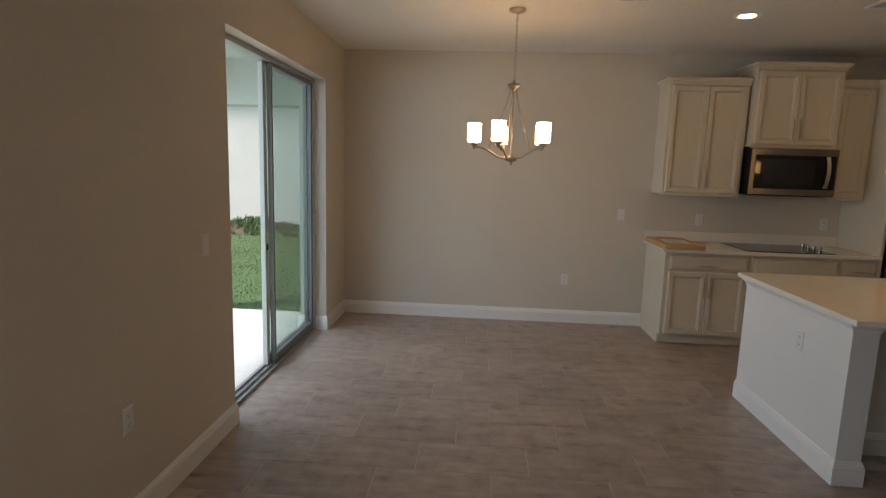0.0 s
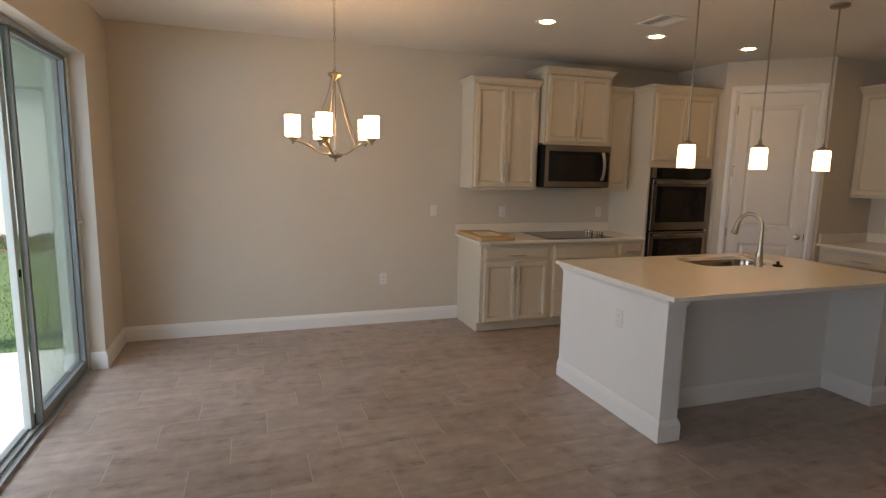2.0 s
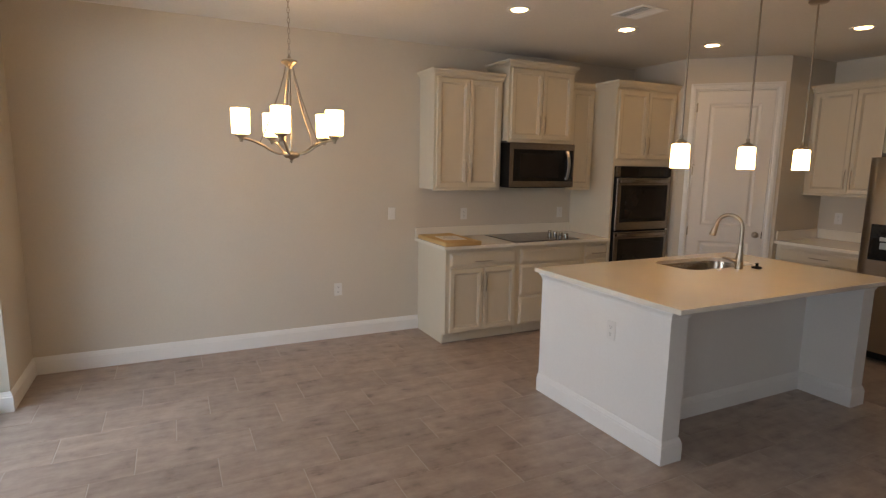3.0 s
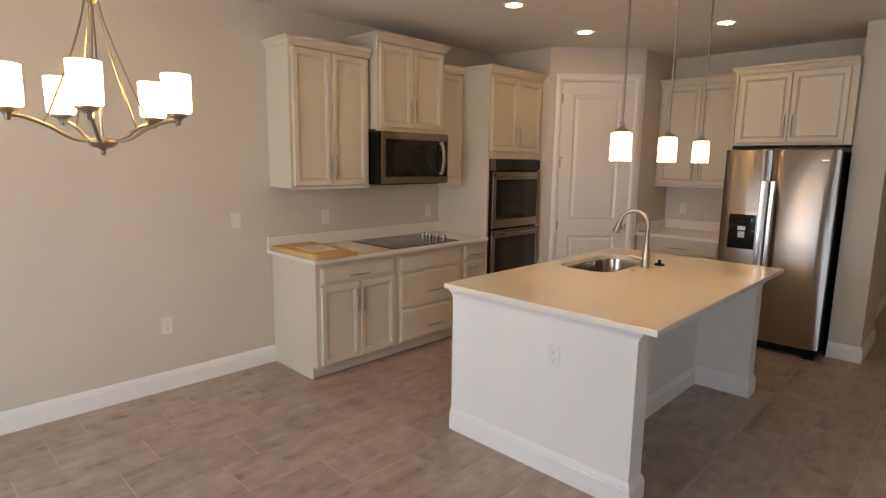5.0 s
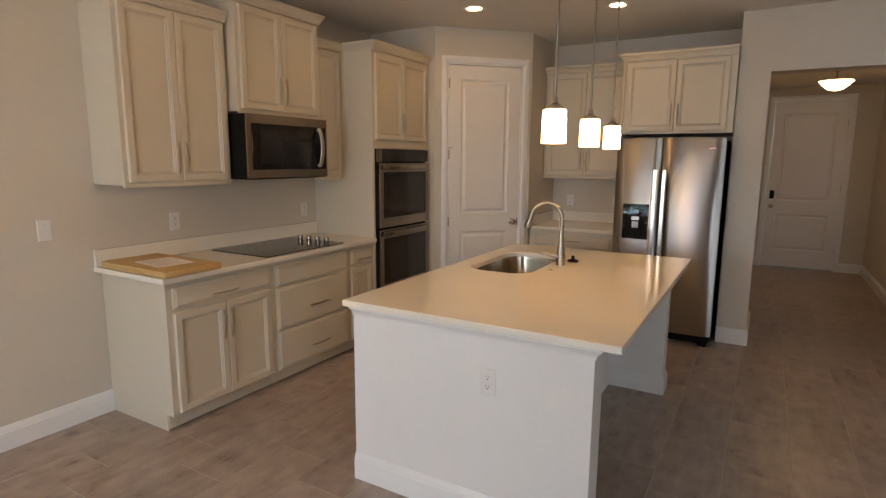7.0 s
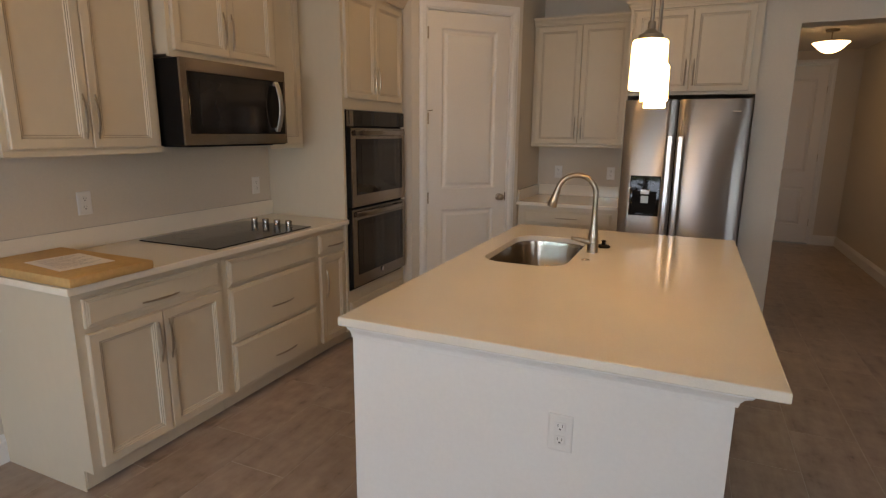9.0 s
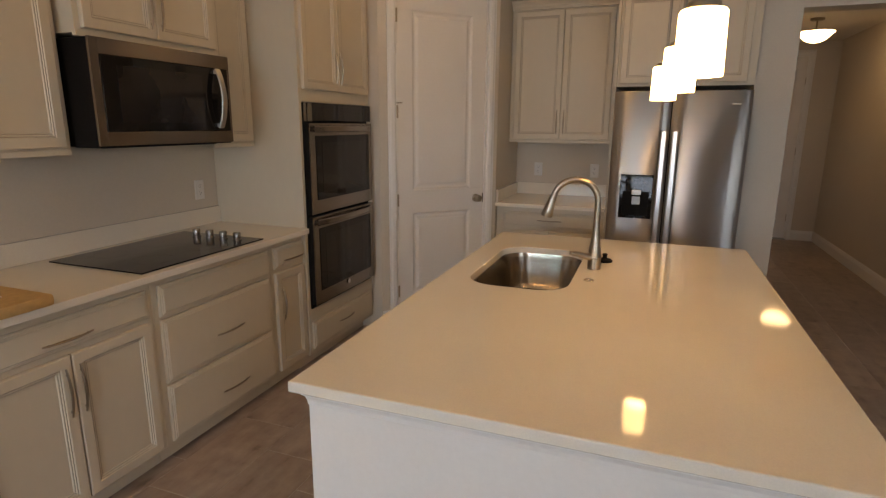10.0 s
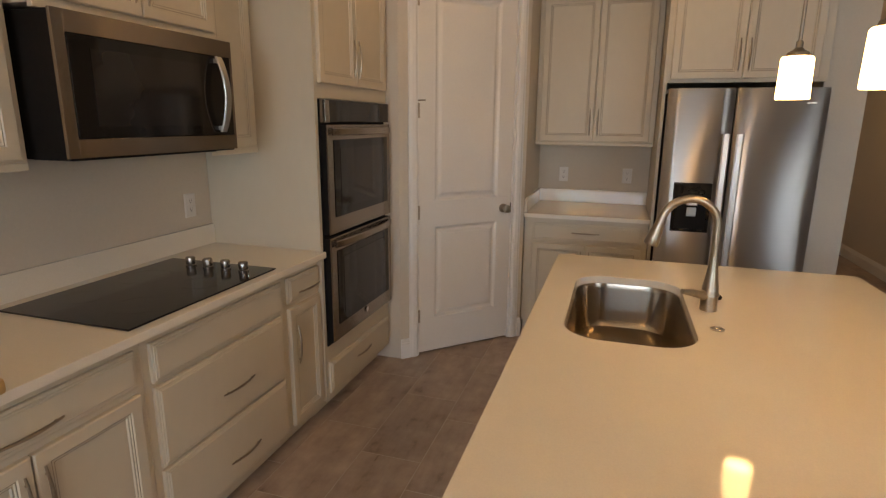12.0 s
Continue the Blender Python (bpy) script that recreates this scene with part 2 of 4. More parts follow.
def part(name, bm, material, parent, label="", smooth=False):
    ob = new(name, finish(name, bm, material, smooth))
    ob.parent = parent
    base = parent if parent.type == "EMPTY" else parent.parent
    if base is not None and parent.type == "EMPTY":
        ob.matrix_parent_inverse = Matrix.Translation(-parent.location)
    return tagged(ob, label) if label else ob


def thing(name, at, label, category, group=""):
    ob = new(name)
    ob.location = at
    ob.empty_display_size = 0.1
    return tagged(ob, label, category, group)


def structure(name, bm, material, label, category, smooth=False):
    return tagged(new(name, finish(name, bm, material, smooth)), label, category, kind="structure")


def facing(x, y, z, way):
    """Local x along a front, y out of it, z up; way: the compass letter that it faces."""
    ax, ay = {"S": ((1, 0), (0, -1)), "W": ((0, 1), (-1, 0)), "E": ((0, 1), (1, 0))}[way] if isinstance(way, str) else way
    return Matrix(((ax[0], ay[0], 0, x), (ax[1], ay[1], 0, y), (0, 0, 1, z), (0, 0, 0, 1)))


# ---- the shell of the house ----
H = 2.743
XW, YN, XE = -1.495, 5.56, 5.115
WY0, WY1 = -1.65, 0.85
SL0, SL1, SLH = 2.905, 4.88, 2.345
structure("wall_north", boxes((XW - 0.2, YN, 0, 4.345, YN + 0.2, H)), PAINT, "greige painted drywall wall behind the range counter", "wall")
structure("wall_west", boxes((XW - 0.2, -4.5, 0, XW, WY0, H), (XW - 0.2, WY0, 2.3, XW, WY1, H), (XW - 0.2, WY0, 0, XW, WY1, 0.3), (XW - 0.2, WY1, 0, XW, SL0, H), (XW - 0.2, SL1, 0, XW, YN, H), (XW - 0.2, SL0, SLH, XW, SL1, H)), PAINT,
          "greige painted wall with an opening for the patio door", "wall")
structure("wall_south", boxes((XW - 0.2, -4.7, 0, XE + 0.2, -4.5, H)), PAINT, "plain greige painted end wall", "wall")
structure("wall_east", boxes((XE, -4.5, 0, XE + 0.2, 0.88, H), (XE, 0.88, 2.265, XE + 0.2, 2.19, H)), PAINT,
          "greige wall with a dropped header over the hall opening", "wall")
structure("wall_pier", boxes((XE, 2.19, 0, 5.88, 2.42, H)), PAINT, "narrow greige wall end beside the fridge", "wall")
structure("wall_recess", boxes((5.76, 2.42, 0, 5.88, 4.17, H)), PAINT, "greige wall behind the fridge and side counter", "wall")
structure("wall_pantry_side", boxes((5.02, 4.17, 0, 5.88, 4.27, H)), PAINT, "greige pantry side wall beside the small counter", "wall")
structure("wall_pantry_back", boxes((4.345, 4.84, 0, 4.445, YN + 0.2, H)), PAINT, "greige pantry wall beside the oven cabinet", "wall")
structure("wall_pantry_outer", boxes((5.88, 4.17, 0, 6.0, YN + 0.2, H), (4.445, YN, 0, 5.88, YN + 0.2, H)), PAINT, "plain greige pantry outer wall", "wall")
structure("wall_hall_north", boxes((5.88, 2.30, 0, 9.44, 2.42, H)), PAINT, "greige painted hall wall", "wall")
structure("wall_hall_south", boxes((XE + 0.2, 0.76, 0, 9.44, 0.88, H)), PAINT, "greige painted hall wall with white baseboard", "wall")
FD0, FD1, FDH = 1.215, 2.135, 2.43
structure("wall_entry", boxes((9.44, 0.76, 0, 9.6, FD0, H), (9.44, FD1, 0, 9.6, 2.42, H), (9.44, FD0, FDH, 9.6, FD1, H)), PAINT,
          "greige entry wall round the front door", "wall")
structure("ceiling", boxes((XW - 0.2, -4.7, H, 9.6, YN + 0.2, H + 0.15), (XE + 0.2, 0.88, 2.60, 9.44, 2.30, 2.70)), CEIL, "off-white textured drywall ceiling", "ceiling")

# the diagonal pantry wall: local x runs from the oven cabinet to the side counter
S = math.sqrt(0.5)
DIAG = facing(4.345, 4.839, 0, ((S, -S), (-S, -S)))
DL = 0.955
P0, P1, PH = 0.122, 0.862, 2.435


def diag_boxes(*dims):
    bm = boxes(*dims)
    bm.transform(DIAG)
    return bm


structure("wall_pantry", diag_boxes((0, -0.1, 0, P0, 0, H), (P1, -0.1, 0, DL, 0, H), (P0, -0.1, PH, P1, 0, H)), PAINT,
          "greige diagonal corner wall round the pantry door", "wall")

BASE = [(0, 0), (0.016, 0), (0.016, 0.098), (0.0125, 0.104), (0.0125, 0.112), (0.009, 0.118), (0.006, 0.128), (0.003, 0.134), (0, 0.135)]


def baseboard(*pts):
    structure("baseboard", moulding(bmesh.new(), pts, BASE), TRIM, "white moulded wooden baseboard along the wall", "baseboard")


baseboard((1.665, YN), (XW, YN), (XW, SL1), (XW - 0.1, SL1))
baseboard((XW - 0.1, SL0), (XW, SL0), (XW, -4.5), (XE, -4.5), (XE, 0.88), (9.44, 0.88), (9.44, FD0 - 0.06))
baseboard((9.44, FD1 + 0.06), (9.44, 2.30), (5.88, 2.30), (5.88, 2.19), (XE, 2.19), (XE, 2.42))
d = [DIAG @ Vector((u, 0, 0)) for u in (0, P0 - 0.06, P1 + 0.06, DL)]
baseboard((d[1].x, d[1].y), (d[0].x + 0.004, d[0].y))
baseboard((d[3].x, d[3].y), (d[2].x, d[2].y))

CASING = [(0, 0), (0, 0.012), (0.012, 0.018), (0.035, 0.018), (0.046, 0.014), (0.058, 0.012), (0.058, 0)]


def casing(name, m, w, h):
    """Door casing round an opening w by h whose lower corner is m's origin."""
    bm = moulding(bmesh.new(), [(0, 0), (0, h), (w, h), (w, 0)], CASING)
    bm.transform(m @ Matrix(((1, 0, 0, 0), (0, 0, 1, 0), (0, 1, 0, 0), (0, 0, 0, 1))))
    jamb = boxes((-0.0, -0.1, 0, 0.014, -0.001, h), (w - 0.014, -0.1, 0, w, -0.001, h), (0.014, -0.1, h - 0.014, w - 0.014, -0.001, h))
    jamb.transform(m)
    structure(name, bm, TRIM, "white moulded door casing", "trim")
    structure("door_jamb", jamb, TRIM, "white painted door jamb", "trim")


def panel_door(name, m, w, h, label, panels):
    """A moulded door slab; panels: (bottom, top) of each."""
    bm = bmesh.new()
    edge = 0.115
    box(bm, 0, -0.040, 0, w, -0.010, h)
    zs = [0] + [z for p in panels for z in p] + [h]
    for z0, z1 in zip(zs[::2], zs[1::2]):
        box(bm, 0, -0.010, z0, w, 0.004, z1, 0.0015)
    for z0, z1 in panels:
        box(bm, 0, -0.010, z0, edge, 0.004, z1)
        box(bm, w - edge, -0.010, z0, w, 0.004, z1)
        rings(bm, Matrix.Translation((edge, 0, z0)), w - 2 * edge, z1 - z0, [(0, -0.012), (0.0, 0.004), (0.006, 0.0005), (0.014, -0.006), (0.022, -0.0075), (0.030, -0.0065), (0.048, 0.0015), (0.056, 0.002)])
    bm.transform(m)
    ob = thing(name, m.translation, label, "door")
    tagged(ob, kind="structure")
    part("door_slab", bm, DOORP, ob)
    return ob


casing("pantry_casing", DIAG @ Matrix.Translation((P0, 0, 0)), P1 - P0, PH)
PM = DIAG @ Matrix.Translation((P0 + 0.016, -0.012, 0.012))
pantry = panel_door("door_1", PM, 0.708, 2.405, "closed off-white two-panel pantry door", [(0.235, 0.86), (1.03, 2.28)])
# the knob on the side of the small counter, hinges on the other
km = PM @ Matrix.Translation((0.643, 0.004, 0.950)) @ Matrix.Rotation(radians(-90), 4, "X")
part("door_knob", lathe(bmesh.new(), [(0.031, 0), (0.031, 0.006), (0.012, 0.012), (0.010, 0.03), (0.022, 0.036), (0.028, 0.048), (0.026, 0.06), (0.014, 0.066)], m=km), NICKEL, pantry, "brushed nickel knob", True)
for z in (0.26, 0.96, 1.595, 2.24):
    hb = boxes((-0.008, 0.004, z - 0.045, 0.006, 0.013, z + 0.045), bevel=0.002)
    hb.transform(PM)
    part("hinge", hb, NICKEL, pantry, "brushed nickel hinge")
st = tube(bmesh.new(), [(-0.004, 0.01, 1.655), (-0.002, 0.05, 1.655), (0.012, 0.075, 1.655)], 0.004)
st.transform(PM)
part("door_stop", st, NICKEL, pantry, "hinge-pin door stop", True)

lp = boxes((0.700, 0.0035, 0.915, 0.7075, 0.0065, 0.985))
lp.transform(PM)
part("latch_plate", lp, SLOT, pantry, "dark latch plate")

FM = facing(9.44, FD0, 0, "W")
casing("entry_casing", FM, FD1 - FD0, FDH)
entry = panel_door("door_2", FM @ Matrix.Translation((0.016, -0.02, 0.015)), FD1 - FD0 - 0.032, 2.395, "closed off-white two-panel front door with a keypad lock",
                   [(0.25, 0.78), (0.98, 2.23)])
EM = FM @ Matrix.Translation((0.016, -0.016, 0.0))
lk = boxes((0.80, 0, 1.02, 0.86, 0.03, 1.14), bevel=0.006)
lk.transform(EM)
part("keypad_lock", lk, BLACK, entry, "black keypad deadbolt")
km = EM @ Matrix.Translation((0.83, 0, 0.91)) @ Matrix.Rotation(radians(-90), 4, "X")
part("door_knob", lathe(bmesh.new(), [(0.033, 0), (0.033, 0.008), (0.012, 0.014), (0.012, 0.035), (0.027, 0.045), (0.027, 0.06), (0.012, 0.068)], m=km), NICKEL, entry, "brushed nickel knob", True)
for z in (0.3, 1.2, 2.1):
    hb = boxes((-0.012, 0.0, z - 0.05, 0.004, 0.012, z + 0.05))
    hb.transform(EM)
    part("hinge", hb, NICKEL, entry)
structure("threshold", boxes((9.40, FD0, 0, 9.6, FD1, 0.014), bevel=0.004), ALU, "metal door threshold on the tiles", "trim")

# ---- sliding patio door, its near half open, the moving panel parked behind the fixed one ----
slider = tagged(thing("door_3", (-1.60, SL0, 0), "grey aluminium sliding glass patio door, half open", "door"), kind="structure")
part("frame_head", boxes((-1.67, SL0, SLH - 0.035, -1.57, SL1, SLH), bevel=0.003), ALU, slider)
part("frame_jamb", boxes((-1.67, SL1 - 0.04, 0.02, -1.57, SL1, SLH - 0.035), bevel=0.003), ALUW, slider)
part("frame_jamb", boxes((-1.67, SL0, 0.02, -1.57, SL0 + 0.03, SLH - 0.035), bevel=0.003), ALU, slider)
part("track", boxes((-1.68, SL0, -0.01, -1.56, SL1, 0.02), (-1.60, SL0, 0.02, -1.595, SL1, 0.034), (-1.645, SL0, 0.02, -1.64, SL1, 0.034)), ALU, slider, "ribbed aluminium floor track")


def slide_panel(x, y0, y1, stile, wide):
    z0, z1 = 0.026, SLH - 0.04
    leaf = part("leaf_frame", boxes((x - 0.018, y1 - 0.04, z0, x + 0.018, y1, z1),
                                    (x - 0.018, y0 + wide, z0, x + 0.018, y1 - 0.04, z0 + 0.07), (x - 0.018, y0 + wide, z1 - 0.025, x + 0.018, y1 - 0.04, z1), bevel=0.002), ALUD, slider)
    part("stile", boxes((x - 0.018, y0, z0, x + 0.018, y0 + wide, z1), bevel=0.003), stile, leaf)
    pane = part("pane", boxes((x - 0.003, y0 + wide, z0 + 0.07, x + 0.003, y1 - 0.04, z1 - 0.025)), PANE, leaf, "greenish clear glass pane")
    pane.visible_shadow = False
    return leaf


slide_panel(-1.598, 3.865, SL1 - 0.041, ALUD, 0.026)
moving = slide_panel(-1.642, 3.815, SL1 - 0.045, ALUW, 0.062)
part("latch", boxes((-1.6235, 3.832, 0.93, -1.615, 3.852, 0.975), bevel=0.003), BLACK, moving, "small dark latch")
part("strike", boxes((-1.575, SL1 - 0.07, 1.13, -1.545, SL1 - 0.045, 1.155), bevel=0.004), NICKEL, slider, "small metal strike")

slider.location.x -= 0.03

# unseen window, added for the daylight that the fridge reflects; size and frame assumed
win = tagged(thing("window_1", (-1.6, -0.4, 0.3), "added unseen white-framed living room window that lets daylight in", "window"), kind="structure")
WM = (WY0 + WY1) / 2
part("window_frame", boxes((-1.64, WY0, 0.3, -1.58, WY0 + 0.06, 2.3), (-1.64, WY1 - 0.06, 0.3, -1.58, WY1, 2.3), (-1.64, WM - 0.03, 0.36, -1.58, WM + 0.03, 2.24),
                           (-1.64, WY0 + 0.06, 0.3, -1.58, WY1 - 0.06, 0.36), (-1.64, WY0 + 0.06, 2.24, -1.58, WY1 - 0.06, 2.3)), ALUW, win)
part("window_sill", boxes((-1.575, WY0 - 0.05, 0.285, -1.45, WY1 + 0.05, 0.315), bevel=0.004), TRIM, win)
for y in (WY0 + 0.06, WM + 0.03):
    part("pane", boxes((-1.613, y, 0.36, -1.607, y + 1.16, 2.24)), PANE, win).visible_shadow = False

# ---- kitchen fronts ----
DOOR = [(0, 0), (0, 0.016), (0.004, 0.020), (0.040, 0.020), (0.043, 0.016), (0.047, 0.016), (0.049, 0.013), (0.053, 0.013), (0.057, 0.008), (0.063, 0.008)]
SLAB = [(0, 0), (0, 0.012), (0.004, 0.014), (0.008, 0.014), (0.010, 0.017), (0.014, 0.017), (0.018, 0.020), (0.024, 0.020)]


def front(parent, m, w, h, kind="door"):
    name = "door" if kind == "door" else "drawer_front"
    ob = part(name, rings(bmesh.new(), m, w, h, DOOR if kind == "door" else SLAB), CAB, parent)
    # thin darker glaze lines lie in the moulding's steps
    for a, o, g in ((0.0434, 0.0163, 0.0017), (0.0524, 0.0133, 0.0015)) if kind == "door" else ((0.0086, 0.0146, 0.0018), (0.0146, 0.0176, 0.0018)):
        bm = bmesh.new()
        loops(bm, [[m @ Vector(q) for q in ((i, o, i), (w - i, o, i), (w - i, o, h - i), (i, o, h - i))] for i in (a, a + g)], False, False)
        gl = new("glaze_line", finish("glaze_line", bm, GLAZE))
        gl.parent = ob
    return ob


def pull(parent, m, length=0.19, vertical=True):
    """An arched bar pull, centred on m's origin."""
    n = 12
    pts = []
    for i in range(n + 1):
        u = i / n * 2 - 1
        out = 0.020 + 0.014 * (1 - u * u)
        pts.append((0, out, u * length / 2) if vertical else (u * length / 2, out, 0))
    bm = tube(bmesh.new(), pts, [0.0035 + 0.0022 * (1 - abs(i / n * 2 - 1)) for i in range(n + 1)], 8)
    for s in (-1, 1):
        p = 0.38 * length * s
        a = (0, 0.018, p) if vertical else (p, 0.018, 0)
        b = (0, 0.0285, p) if vertical else (p, 0.0285, 0)
        tube(bm, [a, b], [0.0052, 0.0042], 8)
    bm.transform(m)
    ob = new("handle", finish("handle", bm, PULL, True))
    ob.parent = parent
    return tagged(ob, "arched brushed nickel bar pull")


def crown(parent, x0, x1, yf, yb, z, swap=False, left=True, right=True):
    """Crown moulding round three sides of a cabinet top; swap: x and y change places."""
    prof = [(-0.004, z - 0.014), (0.004, z - 0.014), (0.004, z - 0.004), (0.008, z - 0.002), (0.008, z + 0.006), (0.013, z + 0.008), (0.017, z + 0.018), (0.025, z + 0.027),
            (0.031, z + 0.030), (0.031, z + 0.035), (0.036, z + 0.037), (0.036, z + 0.050), (0.033, z + 0.052)]
    rows = []
    for o, u in prof:
        l, r = (o if left else 0.0), (o if right else 0.0)
        ps = [(x0 - l, yb, u), (x0 - l, yf - o, u), (x1 + r, yf - o, u), (x1 + r, yb, u)]
        rows.append([(b, a, c) for a, b, c in ps] if swap else ps)
    bm = bmesh.new()
    loops(bm, rows)
    return part("crown", bm, CAB, parent, "stepped crown moulding")


def up_cabinet(name, x0, x1, z0, z1, yf, doors, label, left=True, right=True):
    ob = thing(name, ((x0 + x1) / 2, YN, z0), label, "cabinet", "kitchen wall cabinets")
    part("body", boxes((x0, yf, z0, x1, YN, z1), bevel=0.002), CAB, ob)
    part("light_rail", boxes((x0, yf - 0.004, z0 - 0.012, x1, yf + 0.016, z0 + 0.012), bevel=0.003), CAB, ob)
    crown(ob, x0, x1, yf - 0.018, YN, z1, left=left, right=right)
    w = (x1 - x0 - 0.05 - 0.004 * (doors - 1)) / doors
    for i in range(doors):
        x = x0 + 0.025 + i * (w + 0.004)
        d = front(ob, facing(x, yf, z0 + 0.02, "S"), w, z1 - z0 - 0.045)
        if doors == 2:
            pull(d, facing(x + (w - 0.026 if i == 0 else 0.026), yf, z0 + 0.02 + 0.135, "S"))
    return ob


# wall cabinets over the range counter
up_cabinet("wall_cabinet", 1.665, 2.383, 1.40, 2.425, 5.245, 2, "off-white wall cabinet with two framed doors", right=False)
up_cabinet("wall_cabinet", 2.400, 3.160, 1.862, 2.555, 5.160, 2, "raised off-white wall cabinet above the microwave")
up_cabinet("wall_cabinet", 3.180, 3.508, 1.40, 2.425, 5.245, 1, "narrow off-white wall cabinet beside the oven cabinet", left=False, right=False)


def base_cabinet(x0, x1, yf, label, fronts):
    """fronts: (kind, x0, x1, z0, z1, handle) with the handle's (x, z, vertical) or None."""
    ob = thing("base_cabinet", ((x0 + x1) / 2, YN, 0), label, "cabinet", "kitchen base cabinets")
    part("body", boxes((x0, yf, 0.10, x1, YN - 0.004, 0.884), bevel=0.002), CAB, ob)
    part("toe_kick", boxes((x0 + 0.002, yf + 0.055, 0.012, x1 - 0.002, YN - 0.01, 0.10), (x0 + 0.004, yf + 0.075, 0.0, x1 - 0.004, YN - 0.02, 0.012)), CAB, ob)
    for kind, a, b, z0, z1, hd in fronts:
        d = front(ob, facing(a, yf, z0, "S"), b - a, z1 - z0, kind)
        if hd:
            pull(d, facing(hd[0], yf, hd[1], "S"), 0.19, hd[2])
    return ob


YB = 4.945
base = base_cabinet(1.665, 2.42, YB, "off-white base cabinet, one drawer over two framed doors", [
    ("drawer", 1.70, 2.39, 0.725, 0.845, (2.045, 0.762, False)),
    ("door", 1.70, 2.042, 0.115, 0.70, (2.018, 0.56, True)), ("door", 2.047, 2.39, 0.115, 0.70, (2.072, 0.56, True))])
part("end_panel", boxes((1.660, YB + 0.06, 0, 1.6645, YN - 0.004, 0.884), (1.660, YB - 0.002, 0.10, 1.6645, YB + 0.06, 0.884)), CAB, base)
base_cabinet(2.42, 3.20, YB, "off-white drawer cabinet under the cooktop", [
    ("drawer", 2.45, 3.175, 0.705, 0.845, None), ("drawer", 2.45, 3.175, 0.398, 0.690, (2.85, 0.512, False)),
    ("drawer", 2.45, 3.175, 0.115, 0.385, (2.86, 0.208, False))])
base_cabinet(3.20, 3.508, YB, "narrow off-white base cabinet with a drawer and door", [
    ("drawer", 3.228, 3.498, 0.725, 0.845, (3.40, 0.762, False)), ("door", 3.228, 3.498, 0.115, 0.70, (3.285, 0.51, True))])

counter = thing("countertop", (2.56, YN, 0.884), "cream white quartz countertop along the range wall", "countertop")
part("slab", boxes((1.62, 4.888, 0.884, 3.508, YN - 0.001, 0.914), bevel=0.003), QUARTZ, counter)
part("backsplash", boxes((1.625, YN - 0.021, 0.9145, 3.508, YN - 0.001, 1.015), bevel=0.002), QUARTZ, counter, "low quartz upstand on the wall")

# tall oven cabinet
YT = 4.920
tall = thing("oven_cabinet", (3.925, YN, 0), "tall off-white cabinet that houses the double oven", "cabinet")
for nm, dims in (("side_panel", (3.51, YT + 0.0005, 0.10, 3.535, YN - 0.004, 2.425)), ("side_panel", (4.305, YT + 0.0005, 0.10, 4.34, YN - 0.004, 2.425)),
                 ("upper_box", (3.535, YT, 1.645, 4.305, YN - 0.004, 2.425)), ("lower_box", (3.535, YT, 0.10, 4.305, YN - 0.004, 0.392)), ("back_panel", (3.535, 5.4, 0.392, 4.305, YN - 0.004, 1.645))):
    part(nm, boxes(dims), CAB, tall)
part("toe_kick", boxes((3.509, YB + 0.06, 0, 4.338, YN - 0.01, 0.0995)), CAB, tall)
crown(tall, 3.51, 4.34, YT - 0.018, YN, 2.425, right=False)
for i in range(2):
    x = 3.54 + i * 0.387
    dd = front(tall, facing(x, YT, 1.715, "S"), 0.383, 0.67)
    pull(dd, facing(x + (0.357 if i == 0 else 0.026), YT, 1.855, "S"))
dd = front(tall, facing(3.54, YT, 0.135, "S"), 0.77, 0.175, "drawer")
pull(dd, facing(3.93, YT, 0.222, "S"), 0.19, False)

oven = thing("double_oven", (3.92, 5.1, 0.40), "stainless steel double wall oven with dark windows", "oven")
OX0, OX1, OY = 3.545, 4.303, 4.902
part("housing", boxes((OX0, OY + 0.016, 0.396, OX1, 5.39, 1.642)), BLACK, oven, "black oven housing")
part("control_panel", boxes((OX0 + 0.045, OY - 0.014, 1.535, OX1, OY + 0.012, 1.640), bevel=0.003), BLACKGLASS, oven, "black glass control panel")
part("side_trim", boxes((OX0, OY - 0.016, 1.533, OX0 + 0.043, OY + 0.014, 1.641), bevel=0.003), STEELH, oven)


